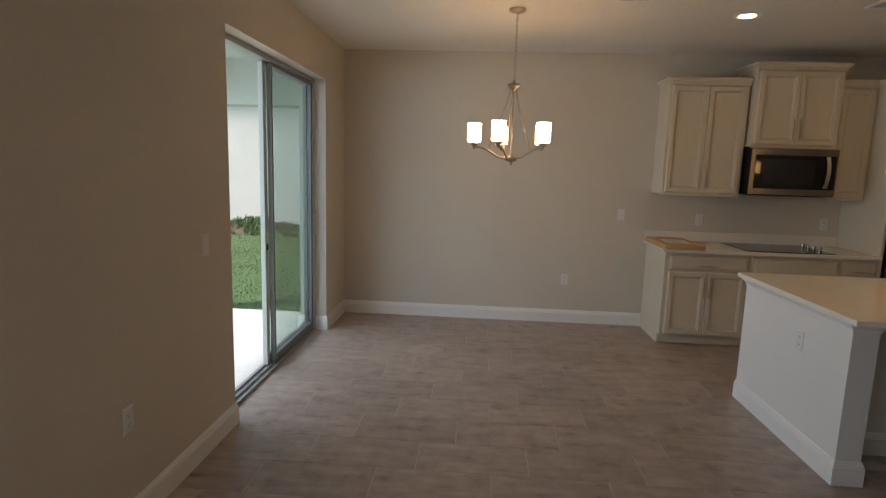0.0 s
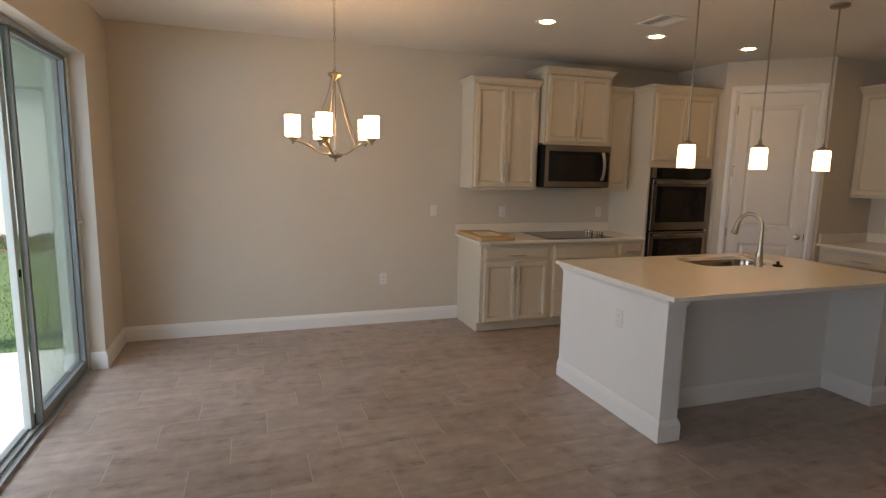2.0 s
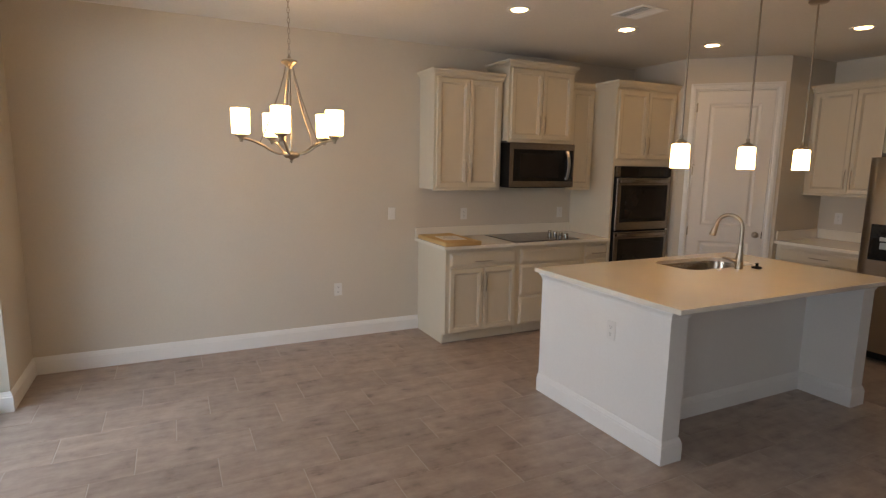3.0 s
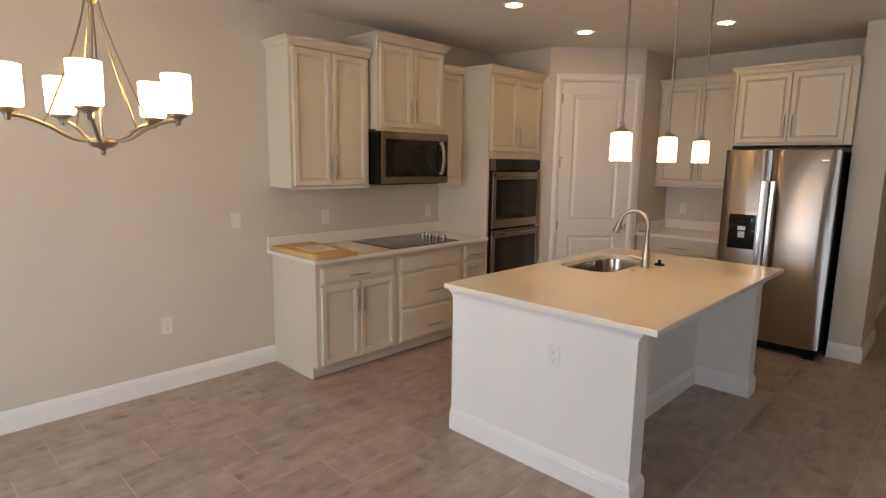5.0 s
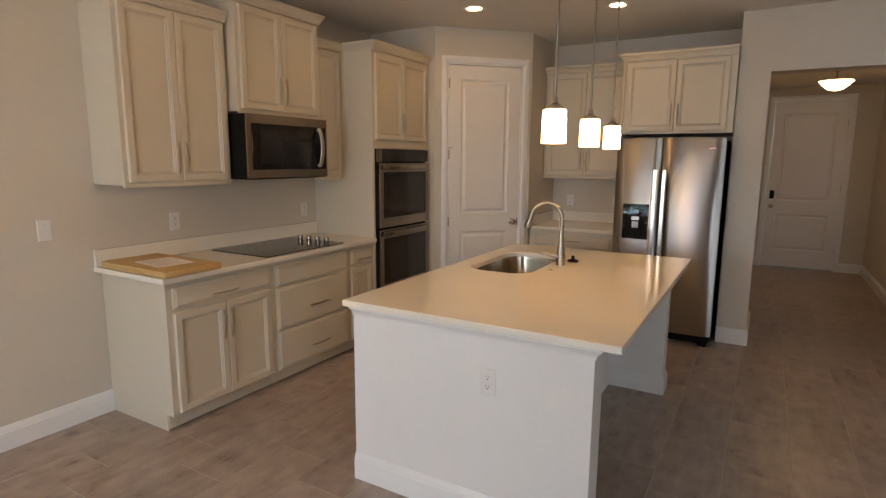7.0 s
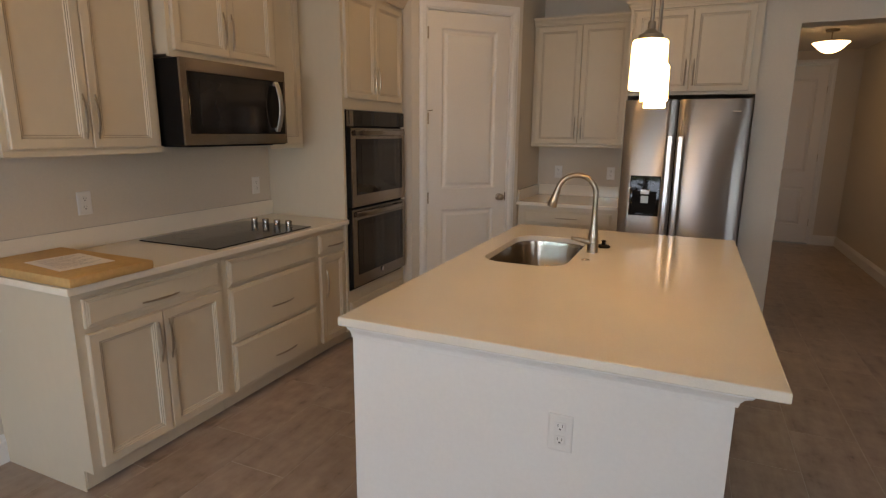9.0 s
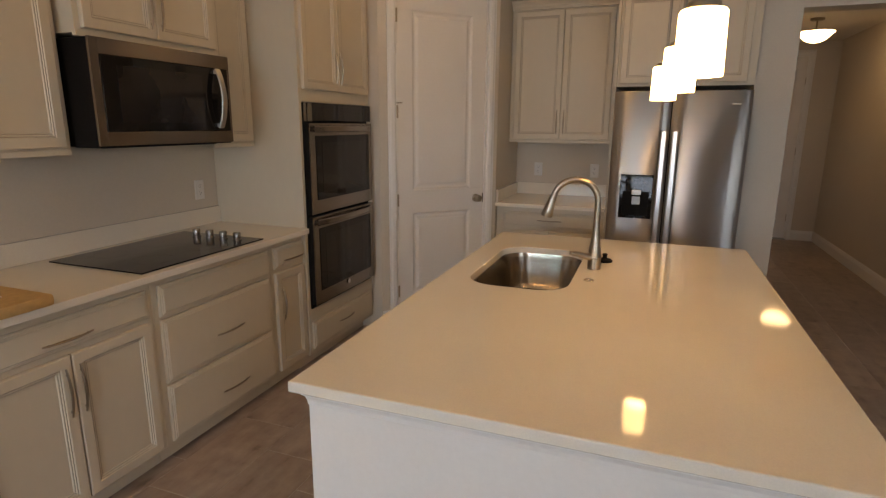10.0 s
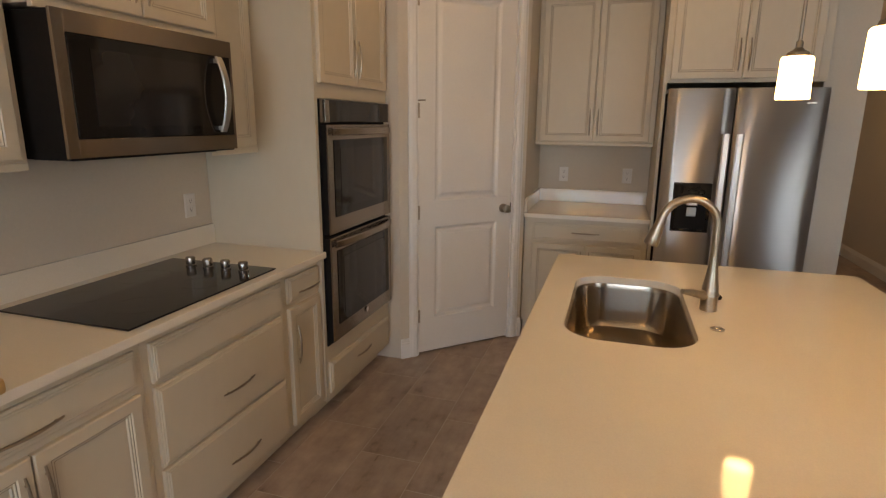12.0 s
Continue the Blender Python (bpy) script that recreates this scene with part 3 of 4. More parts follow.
def oven_door(z0, z1):
    w = OX1 - OX0
    m = facing(OX0, OY + 0.014, z0, "S")
    d = part("oven_door", rings(bmesh.new(), m, w, z1 - z0, [(0.004, 0), (0.004, 0.026), (0.008, 0.0275)]), BLACK, oven, "black-sided oven door")
    part("steel_frame", rings(bmesh.new(), m, w, z1 - z0, [(0.002, 0.028), (0.002, 0.033), (0.005, 0.036), (0.008, 0.036)]), STEELH, d, "brushed stainless door frame")
    bm = bmesh.new()
    box(bm, 0.058, 0.0365, 0.085, w - 0.05, 0.039, z1 - z0 - 0.075, 0.001)
    bm.transform(m)
    win = part("window", bm, BLACKGLASS, d, "dark glass window")
    bm = bmesh.new()
    box(bm, 0.12, 0.0392, 0.125, w - 0.095, 0.0402, z1 - z0 - 0.115)
    bm.transform(m)
    part("inner_window", bm, OVENGLASS, d)
    n = 14
    zc = z1 - z0 - 0.035
    bm = bmesh.new()
    bow = [(0.03 + (w - 0.06) * i / n, 0.046 + 0.030 * math.sin(math.pi * i / n) ** 0.7) for i in range(n + 1)]
    loops(bm, [[(x, y + b, zc + a) for a, b in ((-0.016, -0.003), (-0.018, 0.001), (-0.014, 0.006), (0.014, 0.006), (0.018, 0.001), (0.016, -0.003))] for x, y in bow])
    for x in (0.035, w - 0.035):
        tube(bm, [(x, 0.034, zc), (x, 0.050, zc)], 0.011, 8)
    bm.transform(m)
    part("handle", bm, STEELH, d, "flat bowed stainless handle", True)
    return d, m


oven_door(0.985, 1.525)
low, lm = oven_door(0.420, 0.972)
part("badge", lathe(bmesh.new(), [(0.016, 0), (0.016, 0.002)], m=lm @ Matrix.Translation((0.383, 0.0405, 0.062)) @ Matrix.Rotation(radians(-90), 4, "X")), CHROME, low, "round metal badge")

# over-the-range microwave
mw = thing("microwave", (2.775, 5.3, 1.415), "stainless over-the-range microwave with a black glass door", "microwave")
MX0, MX1, MY, MZ0, MZ1 = 2.390, 3.149, 5.083, 1.420, 1.846
part("case", boxes((MX0 + 0.014, MY + 0.013, MZ0, MX1 - 0.004, YN - 0.005, MZ1), bevel=0.003), BLACK, mw, "black metal case")
part("front_frame", boxes((MX0, MY, MZ0 + 0.006, MX0 + 0.038, MY + 0.012, MZ1), (MX0 + 0.038, MY, MZ1 - 0.062, MX1, MY + 0.012, MZ1),
                          (MX0 + 0.038, MY, MZ0 + 0.006, MX1, MY + 0.012, MZ0 + 0.062), (MX1 - 0.014, MY, MZ0 + 0.062, MX1, MY + 0.012, MZ1 - 0.062), bevel=0.0015), STEELH, mw, "brushed stainless front frame")
mdoor = part("door", boxes((MX0 + 0.040, MY - 0.002, MZ0 + 0.064, MX1 - 0.016, MY + 0.0125, MZ1 - 0.064), bevel=0.002), BLACKGLASS, mw, "black glass door")
part("window", boxes((MX0 + 0.11, MY - 0.0032, MZ0 + 0.10, MX1 - 0.19, MY - 0.0018, MZ1 - 0.10)), OVENGLASS, mdoor)
n = 14
hp = [(MX1 - 0.100, MY - 0.016 - 0.034 * math.sin(math.pi * i / n) ** 0.8, MZ0 + 0.075 + 0.285 * i / n) for i in range(n + 1)]
hb = bmesh.new()
loops(hb, [[(x + a, y + b, z) for a, b in ((-0.016, 0.003), (0.016, 0.003), (0.014, -0.005), (-0.014, -0.005))] for x, y, z in hp])
for z in (MZ0 + 0.09, MZ0 + 0.345):
    box(hb, MX1 - 0.110, MY - 0.024, z - 0.008, MX1 - 0.090, MY - 0.001, z + 0.008)
part("handle", hb, SATIN, mdoor, "arched metal handle", True)
part("vent_grille", boxes(*[(MX0 + 0.06, MY + 0.06 + 0.03 * i, MZ0 - 0.006, MX1 - 0.06, MY + 0.078 + 0.03 * i, MZ0 + 0.001) for i in range(6)]), BLACK, mw)

# cooktop on the counter
ct = thing("cooktop", (2.775, 5.22, 0.914), "black glass electric cooktop with four metal knobs", "cooktop")
part("glass", boxes((2.375, 4.928, 0.9145, 3.142, 5.475, 0.921), bevel=0.002), CERAN, ct)
for y in (5.025, 5.115, 5.205, 5.295):
    k = part("knob", lathe(bmesh.new(), [(0.022, 0), (0.022, 0.006), (0.018, 0.009), (0.0205, 0.036), (0.018, 0.041), (0.008, 0.042)], (3.052, y, 0.921)), KNOBM, ct, "brushed metal knob", True)
RINGM = mat("burner_mark", (0.09, 0.085, 0.08), 0.2, grain=0.1, scale=60)
for cx, cy, r in ((2.57, 5.08, 0.09), (2.57, 5.34, 0.075), (2.85, 5.34, 0.10), (2.85, 5.07, 0.075)):
    bm = bmesh.new()
    loops(bm, [[(cx + q * math.cos(2 * math.pi * k / 40), cy + q * math.sin(2 * math.pi * k / 40), 0.9212) for k in range(40)] for q in (r, r + 0.0015)], False, False)
    part("burner_ring", bm, RINGM, ct, "faint printed burner ring")

# tan board with a sheet of paper on the counter
bd = boxes((1.624, 4.872, 0.9145, 1.985, 5.49, 0.956), bevel=0.014)
tagged(new("board", finish("board", bd, CARD, True)), "tan cardboard-brown board lying on the counter", "board")
pp = thing("paper_sheet", (1.80, 5.14, 0.956), "white printed paper sheet lying on the tan board", "paper")
bm = boxes((-0.108, -0.14, 0.0005, 0.108, 0.14, 0.0016))
bm.transform(Matrix.Translation((1.80, 5.14, 0.956)) @ Matrix.Rotation(radians(-6), 4, "Z"))
part("sheet", bm, PAPER, pp)
bm = boxes(*[(-0.085, 0.105 - 0.02 * i, 0.0018, 0.085 - 0.03 * (i % 3), 0.109 - 0.02 * i, 0.0020) for i in range(11)])
bm.transform(Matrix.Translation((1.80, 5.14, 0.956)) @ Matrix.Rotation(radians(-6), 4, "Z"))
part("print_lines", bm, INK, pp)

# ---- small counter beside the pantry ----
BX = 5.085
bar = thing("base_cabinet", (5.4, 3.74, 0), "off-white base cabinet with a drawer over two doors", "cabinet", "kitchen base cabinets")
part("body", boxes((BX, 3.325, 0.10, 5.758, 4.165, 0.884), bevel=0.002), CAB, bar)
part("toe_kick", boxes((BX + 0.06, 3.33, 0, 5.75, 4.16, 0.0995)), CAB, bar)
dd = front(bar, facing(BX, 3.36, 0.725, "W"), 0.745, 0.12, "drawer")
pull(dd, facing(BX, 3.735, 0.785, "W"), 0.19, False)
for i in range(2):
    y = 3.36 + i * 0.375
    dd = front(bar, facing(BX, y, 0.115, "W"), 0.37, 0.585)
    pull(dd, facing(BX, y + (0.344 if i == 0 else 0.026), 0.56, "W"))
bct = thing("countertop", (5.4, 3.74, 0.884), "cream quartz countertop in the recess beside the fridge", "countertop")
part("slab", boxes((5.035, 3.322, 0.8845, 5.759, 4.168, 0.914), bevel=0.003), QUARTZ, bct)
part("backsplash", boxes((5.739, 3.322, 0.9145, 5.759, 4.168, 1.015), (5.06, 4.150, 0.9145, 5.738, 4.168, 1.012), bevel=0.002), QUARTZ, bct, "low quartz upstand")
bu = thing("wall_cabinet", (5.6, 3.74, 1.39), "off-white wall cabinet over the small counter", "cabinet", "kitchen wall cabinets")
part("body", boxes((5.425, 3.325, 1.39, 5.758, 4.165, 2.425), bevel=0.002), CAB, bu)
part("light_rail", boxes((5.421, 3.325, 1.378, 5.441, 4.165, 1.402), bevel=0.003), CAB, bu)
crown(bu, 3.325, 4.165, 5.407, 5.758, 2.425, swap=True, left=False, right=False)
for i in range(2):
    y = 3.36 + i * 0.387
    dd = front(bu, facing(5.425, y, 1.41, "W"), 0.383, 0.99)
    pull(dd, facing(5.425, y + (0.357 if i == 0 else 0.026), 1.545, "W"))

# ---- fridge and its cabinet ----
fc = thing("fridge_cabinet", (5.4, 2.87, 1.79), "off-white cabinet with two doors above the fridge", "cabinet", "kitchen wall cabinets")
part("body", boxes((5.05, 2.424, 1.79, 5.758, 3.300, 2.425), bevel=0.002), CAB, fc)
part("side_panel", boxes((5.03, 3.3005, 0, 5.758, 3.320, 2.425), bevel=0.001), CAB, fc, "tall side panel beside the fridge")
crown(fc, 2.424, 3.320, 5.03, 5.758, 2.425, swap=True, left=False)
for i in range(2):
    y = 2.475 + i * 0.405
    dd = front(fc, facing(5.05, y, 1.812, "W"), 0.401, 0.585)
    pull(dd, facing(5.05, y + (0.375 if i == 0 else 0.026), 1.95, "W"))

fr = thing("refrigerator", (5.1, 2.88, 0), "stainless side-by-side refrigerator with a water dispenser", "refrigerator")
FY0, FY1, FS, FT = 2.448, 3.293, 2.922, 1.748
part("body", boxes((4.785, FY0 + 0.01, 0.03, 5.54, FY1 - 0.01, 1.735), bevel=0.006), BLACK, fr, "dark grey cabinet body")
part("toe_grille", boxes((4.77, FY0 + 0.02, 0.015, 4.80, FY1 - 0.02, 0.085), bevel=0.004), BLACK, fr, "black toe grille")


def fridge_door(y0, y1):
    bm = bmesh.new()
    rows = []
    for z in (0.095, 0.099, FT - 0.004, FT):
        e = 0.003 if z in (0.095, FT) else 0.0
        row = []
        steps = 10
        for k in range(steps + 1):
            u = k / steps
            y = y0 + e + (y1 - y0 - 2 * e) * u
            edge = 0.012 * (max(0, 1 - min(u, 1 - u) / 0.04)) ** 2
            row.append((4.700 - 0.010 * (1 - (2 * u - 1) ** 2) + edge + e, y, z))
        row += [(4.775, y1 - e, z), (4.775, y0 + e, z)]
        rows.append(row)
    loops(bm, rows)
    return part("fridge_door", bm, STEEL, fr, "brushed stainless door", True)


def fridge_handle(door, y):
    bm = bmesh.new()
    n = 12
    loops(bm, [[(4.648 - 0.006 * math.sin(math.pi * i / n) + a, y + b, 0.60 + 0.885 * i / n) for a, b in ((0.010, -0.018), (0.010, 0.018), (0.0, 0.020), (-0.010, 0.012), (-0.010, -0.012), (0.0, -0.020))] for i in range(n + 1)])
    for z in (0.64, 1.445):
        box(bm, 4.655, y - 0.012, z - 0.02, 4.694, y + 0.012, z + 0.02)
    part("handle", bm, SILVER, door, "flat silver metal bar handle", True)


right_door, left_door = fridge_door(FY0, FS - 0.004), fridge_door(FS + 0.004, FY1)
fridge_handle(right_door, FS - 0.034)
fridge_handle(left_door, FS + 0.038)
part("dispenser", boxes((4.683, 2.998, 0.885, 4.70, 3.215, 1.190), bevel=0.005), BLACKGLASS, left_door, "black water and ice dispenser")
part("dispenser_well", boxes((4.680, 3.02, 0.905, 4.684, 3.193, 1.075), bevel=0.002), BLACK, left_door)
part("ice_chute", boxes((4.668, 3.072, 1.052, 4.681, 3.134, 1.086), bevel=0.003), SATIN, left_door, "grey ice chute lip")
part("paddle", boxes((4.672, 3.076, 0.985, 4.681, 3.130, 1.040), bevel=0.004), ALU, left_door, "grey dispenser paddle")
part("drip_tray", boxes((4.670, 3.05, 0.893, 4.683, 3.163, 0.900), bevel=0.002), BLACKGLASS, left_door)
part("buttons", boxes(*[(4.6815, 3.045 + 0.03 * i, 1.125, 4.683, 3.063 + 0.03 * i, 1.14) for i in range(4)]), OVENGLASS, left_door)
part("badge", boxes((4.6915, 2.515, 1.657, 4.694, 2.565, 1.666)), NICKEL, right_door, "small metal badge")
for y in (FY0 + 0.06, FY1 - 0.06):
    part("foot", boxes((4.73, y - 0.035, 0, 4.80, y + 0.035, 0.03), bevel=0.004), BLACK, fr)

fr.location.x += 0.155

# ---- island ----
isl = thing("kitchen_island", (2.79, 3.22, 0), "light grey painted island base with white baseboards", "kitchen island")
IX0, IX1, IY0, IY1, IK = 1.856, 3.808, 2.643, 3.785, 3.006
part("end_wall", boxes((IX0, IY0, 0, IX0 + 0.13, IY1, 0.884)), ISLE, isl)
part("end_wall", boxes((IX1 - 0.13, IY0, 0, IX1, IY1, 0.884)), ISLE, isl)
part("knee_wall", boxes((IX0 + 0.13, IK, 0, IX1 - 0.13, IK + 0.1, 0.884)), ISLE, isl)
part("cabinet_face", boxes((IX0 + 0.13, 3.70, 0.10, IX1 - 0.13, 3.755, 0.884), (IX0 + 0.13, 3.64, 0, IX1 - 0.13, 3.66, 0.10)), CAB, isl)
part("baseboard", moulding(bmesh.new(), [(IX0, IY1), (IX0, IY0), (IX0 + 0.13, IY0), (IX0 + 0.13, IK), (IX1 - 0.13, IK), (IX1 - 0.13, IY0), (IX1, IY0), (IX1, IY1)][::-1],
                           BASE), TRIM, isl, "white moulded baseboard")
COVE = [(0, 0.828), (0.006, 0.828), (0.009, 0.842), (0.018, 0.856), (0.032, 0.866), (0.036, 0.872), (0.036, 0.883), (0, 0.883)]
part("cove_moulding", moulding(bmesh.new(), [(IX0, IY1), (IX0, IY0), (IX0 + 0.13, IY0), (IX0 + 0.13, IK)][::-1], COVE), TRIM, isl, "white cove moulding under the top")
part("cove_moulding", moulding(bmesh.new(), [(IX1 - 0.13, IK), (IX1 - 0.13, IY0), (IX1, IY0), (IX1, IY1)][::-1], COVE), TRIM, isl)
for x in (2.10, 3.04):
    bm = bmesh.new()
    side = [(0, 0.74), (0, 0.883), (-0.20, 0.883), (-0.20, 0.862), (-0.15, 0.855), (-0.10, 0.83), (-0.06, 0.785), (-0.035, 0.75)]
    loops(bm, [[(x + s, IK + a, b) for a, b in side] for s in (-0.035, 0.035)])
    part("corbel", bm, TRIM, isl, "white curved bracket under the overhang")

SX0, SX1, SY0, SY1 = 2.768, 3.508, 3.280, 3.684


def rounded(inset, z, n=8, r=0.125):
    x0, x1, y0, y1 = SX0 + inset, SX1 - inset, SY0 + inset, SY1 - inset
    r = max(r - inset * 0.5, 0.02)
    out = []
    for cx, cy, a0 in ((x1 - r, y1 - r, 0), (x0 + r, y1 - r, 90), (x0 + r, y0 + r, 180), (x1 - r, y0 + r, 270)):
        for k in range(n + 1):
            a = radians(a0 + 90 * k / n)
            out.append((cx + r * math.cos(a), cy + r * math.sin(a), z))
    return out


top = thing("island_countertop", (2.8, 3.2, 0.884), "cream quartz island countertop with a sink cut-out", "countertop")
TX0, TX1, TY0, TY1 = 1.795, 3.858, 2.536, 3.800
bm = bmesh.new()
sides = loops(bm, [[(a, b, z) for a, b in ((TX0 + i, TY0 + i), (TX1 - i, TY0 + i), (TX1 - i, TY1 - i), (TX0 + i, TY1 - i))]
                   for i, z in ((0.003, 0.884), (0, 0.887), (0, 0.910), (0.0012, 0.9128), (0.004, 0.914))], False, False)
holes = loops(bm, [rounded(0.003, 0.884), rounded(0.003, 0.912), rounded(0.0, 0.914)], False, False)
for a, b in ((sides[-1], holes[-1]), (sides[0], holes[0])):
    edges = [bm.edges.get((r[i], r[(i + 1) % len(r)])) for r in (a, b) for i in range(len(r))]
    bmesh.ops.triangle_fill(bm, use_beauty=True, edges=edges)
part("slab", bm, QUARTZ, top)

sink = thing("sink", (3.14, 3.48, 0.70), "stainless steel undermount single-bowl sink", "sink")
bm = bmesh.new()
vs = loops(bm, [rounded(-0.015, 0.8835), rounded(0.008, 0.8835), rounded(0.012, 0.86), rounded(0.02, 0.73), rounded(0.032, 0.705), rounded(0.055, 0.695)], False, True)
part("bowl", bm, mat("sink_steel", (0.38, 0.325, 0.26), 0.2, 1.0, grain=0.05, scale=60, bump=0.04, bump_scale=90, stretch=(12, 1, 1)), sink, "brushed steel bowl", True)
part("drain", lathe(bmesh.new(), [(0.055, 0), (0.055, 0.003), (0.045, 0.004), (0.03, 0.002), (0.01, 0.004)], (3.14, 3.5, 0.6952)), CHROME, sink, "round metal drain", True)

fa = thing("faucet", (3.176, 3.218, 0.914), "brushed nickel gooseneck pull-down kitchen faucet", "faucet")
part("body", lathe(bmesh.new(), [(0.028, 0), (0.028, 0.050), (0.031, 0.053), (0.031, 0.060), (0.027, 0.066), (0.026, 0.085), (0.021, 0.115), (0.0165, 0.15), (0.0145, 0.19)], (3.176, 3.218, 0.914), 24), NICKEL, fa, "", True)
way = Vector((-0.20, 0.98, 0)).normalized()
b0 = Vector((3.176, 3.218, 0))
pts = [b0 + Vector((0, 0, 1.09))]
R = 0.094
for k in range(19):
    a = math.pi * k / 18 * 0.93
    pts.append(b0 + way * (R - R * math.cos(a)) + Vector((0, 0, 1.205 + R * math.sin(a))))
part("spout", tube(bmesh.new(), pts, 0.0135, 14), NICKEL, fa, "", True)
tip = pts[-1]
dn = (pts[-1] - pts[-2]).normalized()
part("spray_head", tube(bmesh.new(), [tip - dn * 0.002, tip + dn * 0.008, tip + dn * 0.012, tip + dn * 0.05, tip + dn * 0.085, tip + dn * 0.092], [0.0155, 0.0165, 0.016, 0.021, 0.0255, 0.022], 16), NICKEL, fa, "tapered pull-down spray head", True)
lv = Vector((-0.55, 0.83, 0)).normalized()
l0 = Vector((3.176, 3.218, 0.968))
part("lever", tube(bmesh.new(), [l0 + lv * 0.015, l0 + lv * 0.04 + Vector((0, 0, 0.004)), l0 + lv * 0.08 + Vector((0, 0, 0.016)), l0 + lv * 0.115 + Vector((0, 0, 0.022))], [0.020, 0.014, 0.0125, 0.009], 12), NICKEL, fa, "", True)
tagged(new("sink_hole_cap", finish("sink_hole_cap", lathe(bmesh.new(), [(0.021, 0.0), (0.021, 0.003), (0.017, 0.005), (0.010, 0.004), (0.009, 0.002)], (2.975, 3.217, 0.9145)), CHROME, True)), "small round metal ring cap on the island top", "cap")
dsp = thing("sink_stopper", (3.33, 3.185, 0.914), "black rubber sink stopper lying by the faucet", "stopper")
part("disc", lathe(bmesh.new(), [(0.034, 0), (0.036, 0.006), (0.028, 0.012), (0.012, 0.014)], (3.33, 3.185, 0.9143)), BLACK, dsp, "", True)
part("grip", lathe(bmesh.new(), [(0.012, 0), (0.009, 0.012), (0.013, 0.02), (0.008, 0.024)], (3.33, 3.185, 0.928)), BLACK, dsp, "", True)


# ---- outlets and switches ----
def outlet(m, label, kind="outlet"):
    ob = thing("outlet" if kind == "outlet" else "light_switch", m.translation, label, "outlet" if kind == "outlet" else "light switch", "wall plates")
    w, h = 0.072, 0.116
    part("plate", rings(bmesh.new(), m @ Matrix.Translation((-w / 2, 0, -h / 2)), w, h, [(0, 0), (0, 0.003), (0.003, 0.0055), (0.006, 0.006)]), PLATE, ob)
    bm = bmesh.new()
    if kind == "outlet":
        for z in (-0.021, 0.021):
            bm = box(bmesh.new(), -0.016, 0.004, z - 0.0145, 0.016, 0.0075, z + 0.0145, 0.003)
            bm.transform(m)
            socket = part("socket", bm, PLATE, ob)
            for a, b, c, e in ((-0.0075, -0.001, -0.0055, 0.008), (0.0055, -0.001, 0.0075, 0.008), (-0.003, -0.0095, 0.003, -0.0045)):
                bm = box(bmesh.new(), a, 0.0072, z + b, c, 0.0079, z + e)
                bm.transform(m)
                part("slot", bm, SLOT, socket)
    else:
        box(bm, -0.017, 0.004, -0.034, 0.017, 0.0085, 0.034, 0.002)
        bm.transform(m)
        part("rocker", bm, PLATE, ob)


outlet(facing(1.383, YN, 1.158, "S"), "white rocker light switch on the greige wall", "switch")
outlet(facing(0.853, YN, 0.462, "S"), "white duplex outlet low on the greige wall")
outlet(facing(2.162, YN, 1.138, "S"), "white duplex outlet above the range counter")
outlet(facing(3.37, YN, 1.128, "S"), "white duplex outlet above the range counter")
outlet(facing(XW, 2.60, 1.15, "E"), "white rocker light switch beside the patio door", "switch")
outlet(facing(XW, 1.90, 0.50, "E"), "white duplex outlet low beside the patio door")
outlet(facing(5.76, 3.48, 1.135, "W"), "white duplex outlet above the small counter")
outlet(facing(5.76, 3.97, 1.135, "W"), "white duplex outlet above the small counter")
outlet(facing(IX0, 3.078, 0.648, "W"), "white duplex outlet on the island's end wall")

# ---- lamps ----
CX, CY = 0.163, 4.055
ch = thing("chandelier", (CX, CY, H), "brushed nickel five-arm chandelier with lit opal glass shades", "chandelier")
part("canopy", lathe(bmesh.new(), [(0.062, 0), (0.062, -0.012), (0.045, -0.024), (0.012, -0.03)], (CX, CY, H - 0.0005)), LAMPM, ch, "", True)
bm = bmesh.new()
links = 17
for i in range(links):
    z0 = H - 0.03 - i * 0.029
    c = [(0.007 * math.cos(2 * math.pi * k / 10), 0.0185 * math.sin(2 * math.pi * k / 10)) for k in range(11)]
    tube(bm, [(CX + (a if i % 2 else 0), CY + (0 if i % 2 else a), z0 - 0.0145 + b) for a, b in c], 0.0018, 6)
part("chain", bm, LAMPM, ch, "thin nickel chain", True)
part("collar", lathe(bmesh.new(), [(0.006, 0.05), (0.012, 0.03), (0.046, 0.018), (0.050, 0.006), (0.034, -0.004), (0.020, -0.016), (0.006, -0.03)], (CX, CY, 2.195)), LAMPM, ch, "", True)
part("stem", tube(bmesh.new(), [(CX, CY, 2.17), (CX, CY, 1.66)], 0.0055, 10), LAMPM, ch, "", True)
part("hub", lathe(bmesh.new(), [(0.006, 0.035), (0.030, 0.030), (0.050, 0.022), (0.052, 0.012), (0.038, -0.004), (0.018, -0.008), (0.008, -0.018), (0.010, -0.028), (0.004, -0.036)], (CX, CY, 1.654)), LAMPM, ch, "", True)
RA = 0.282
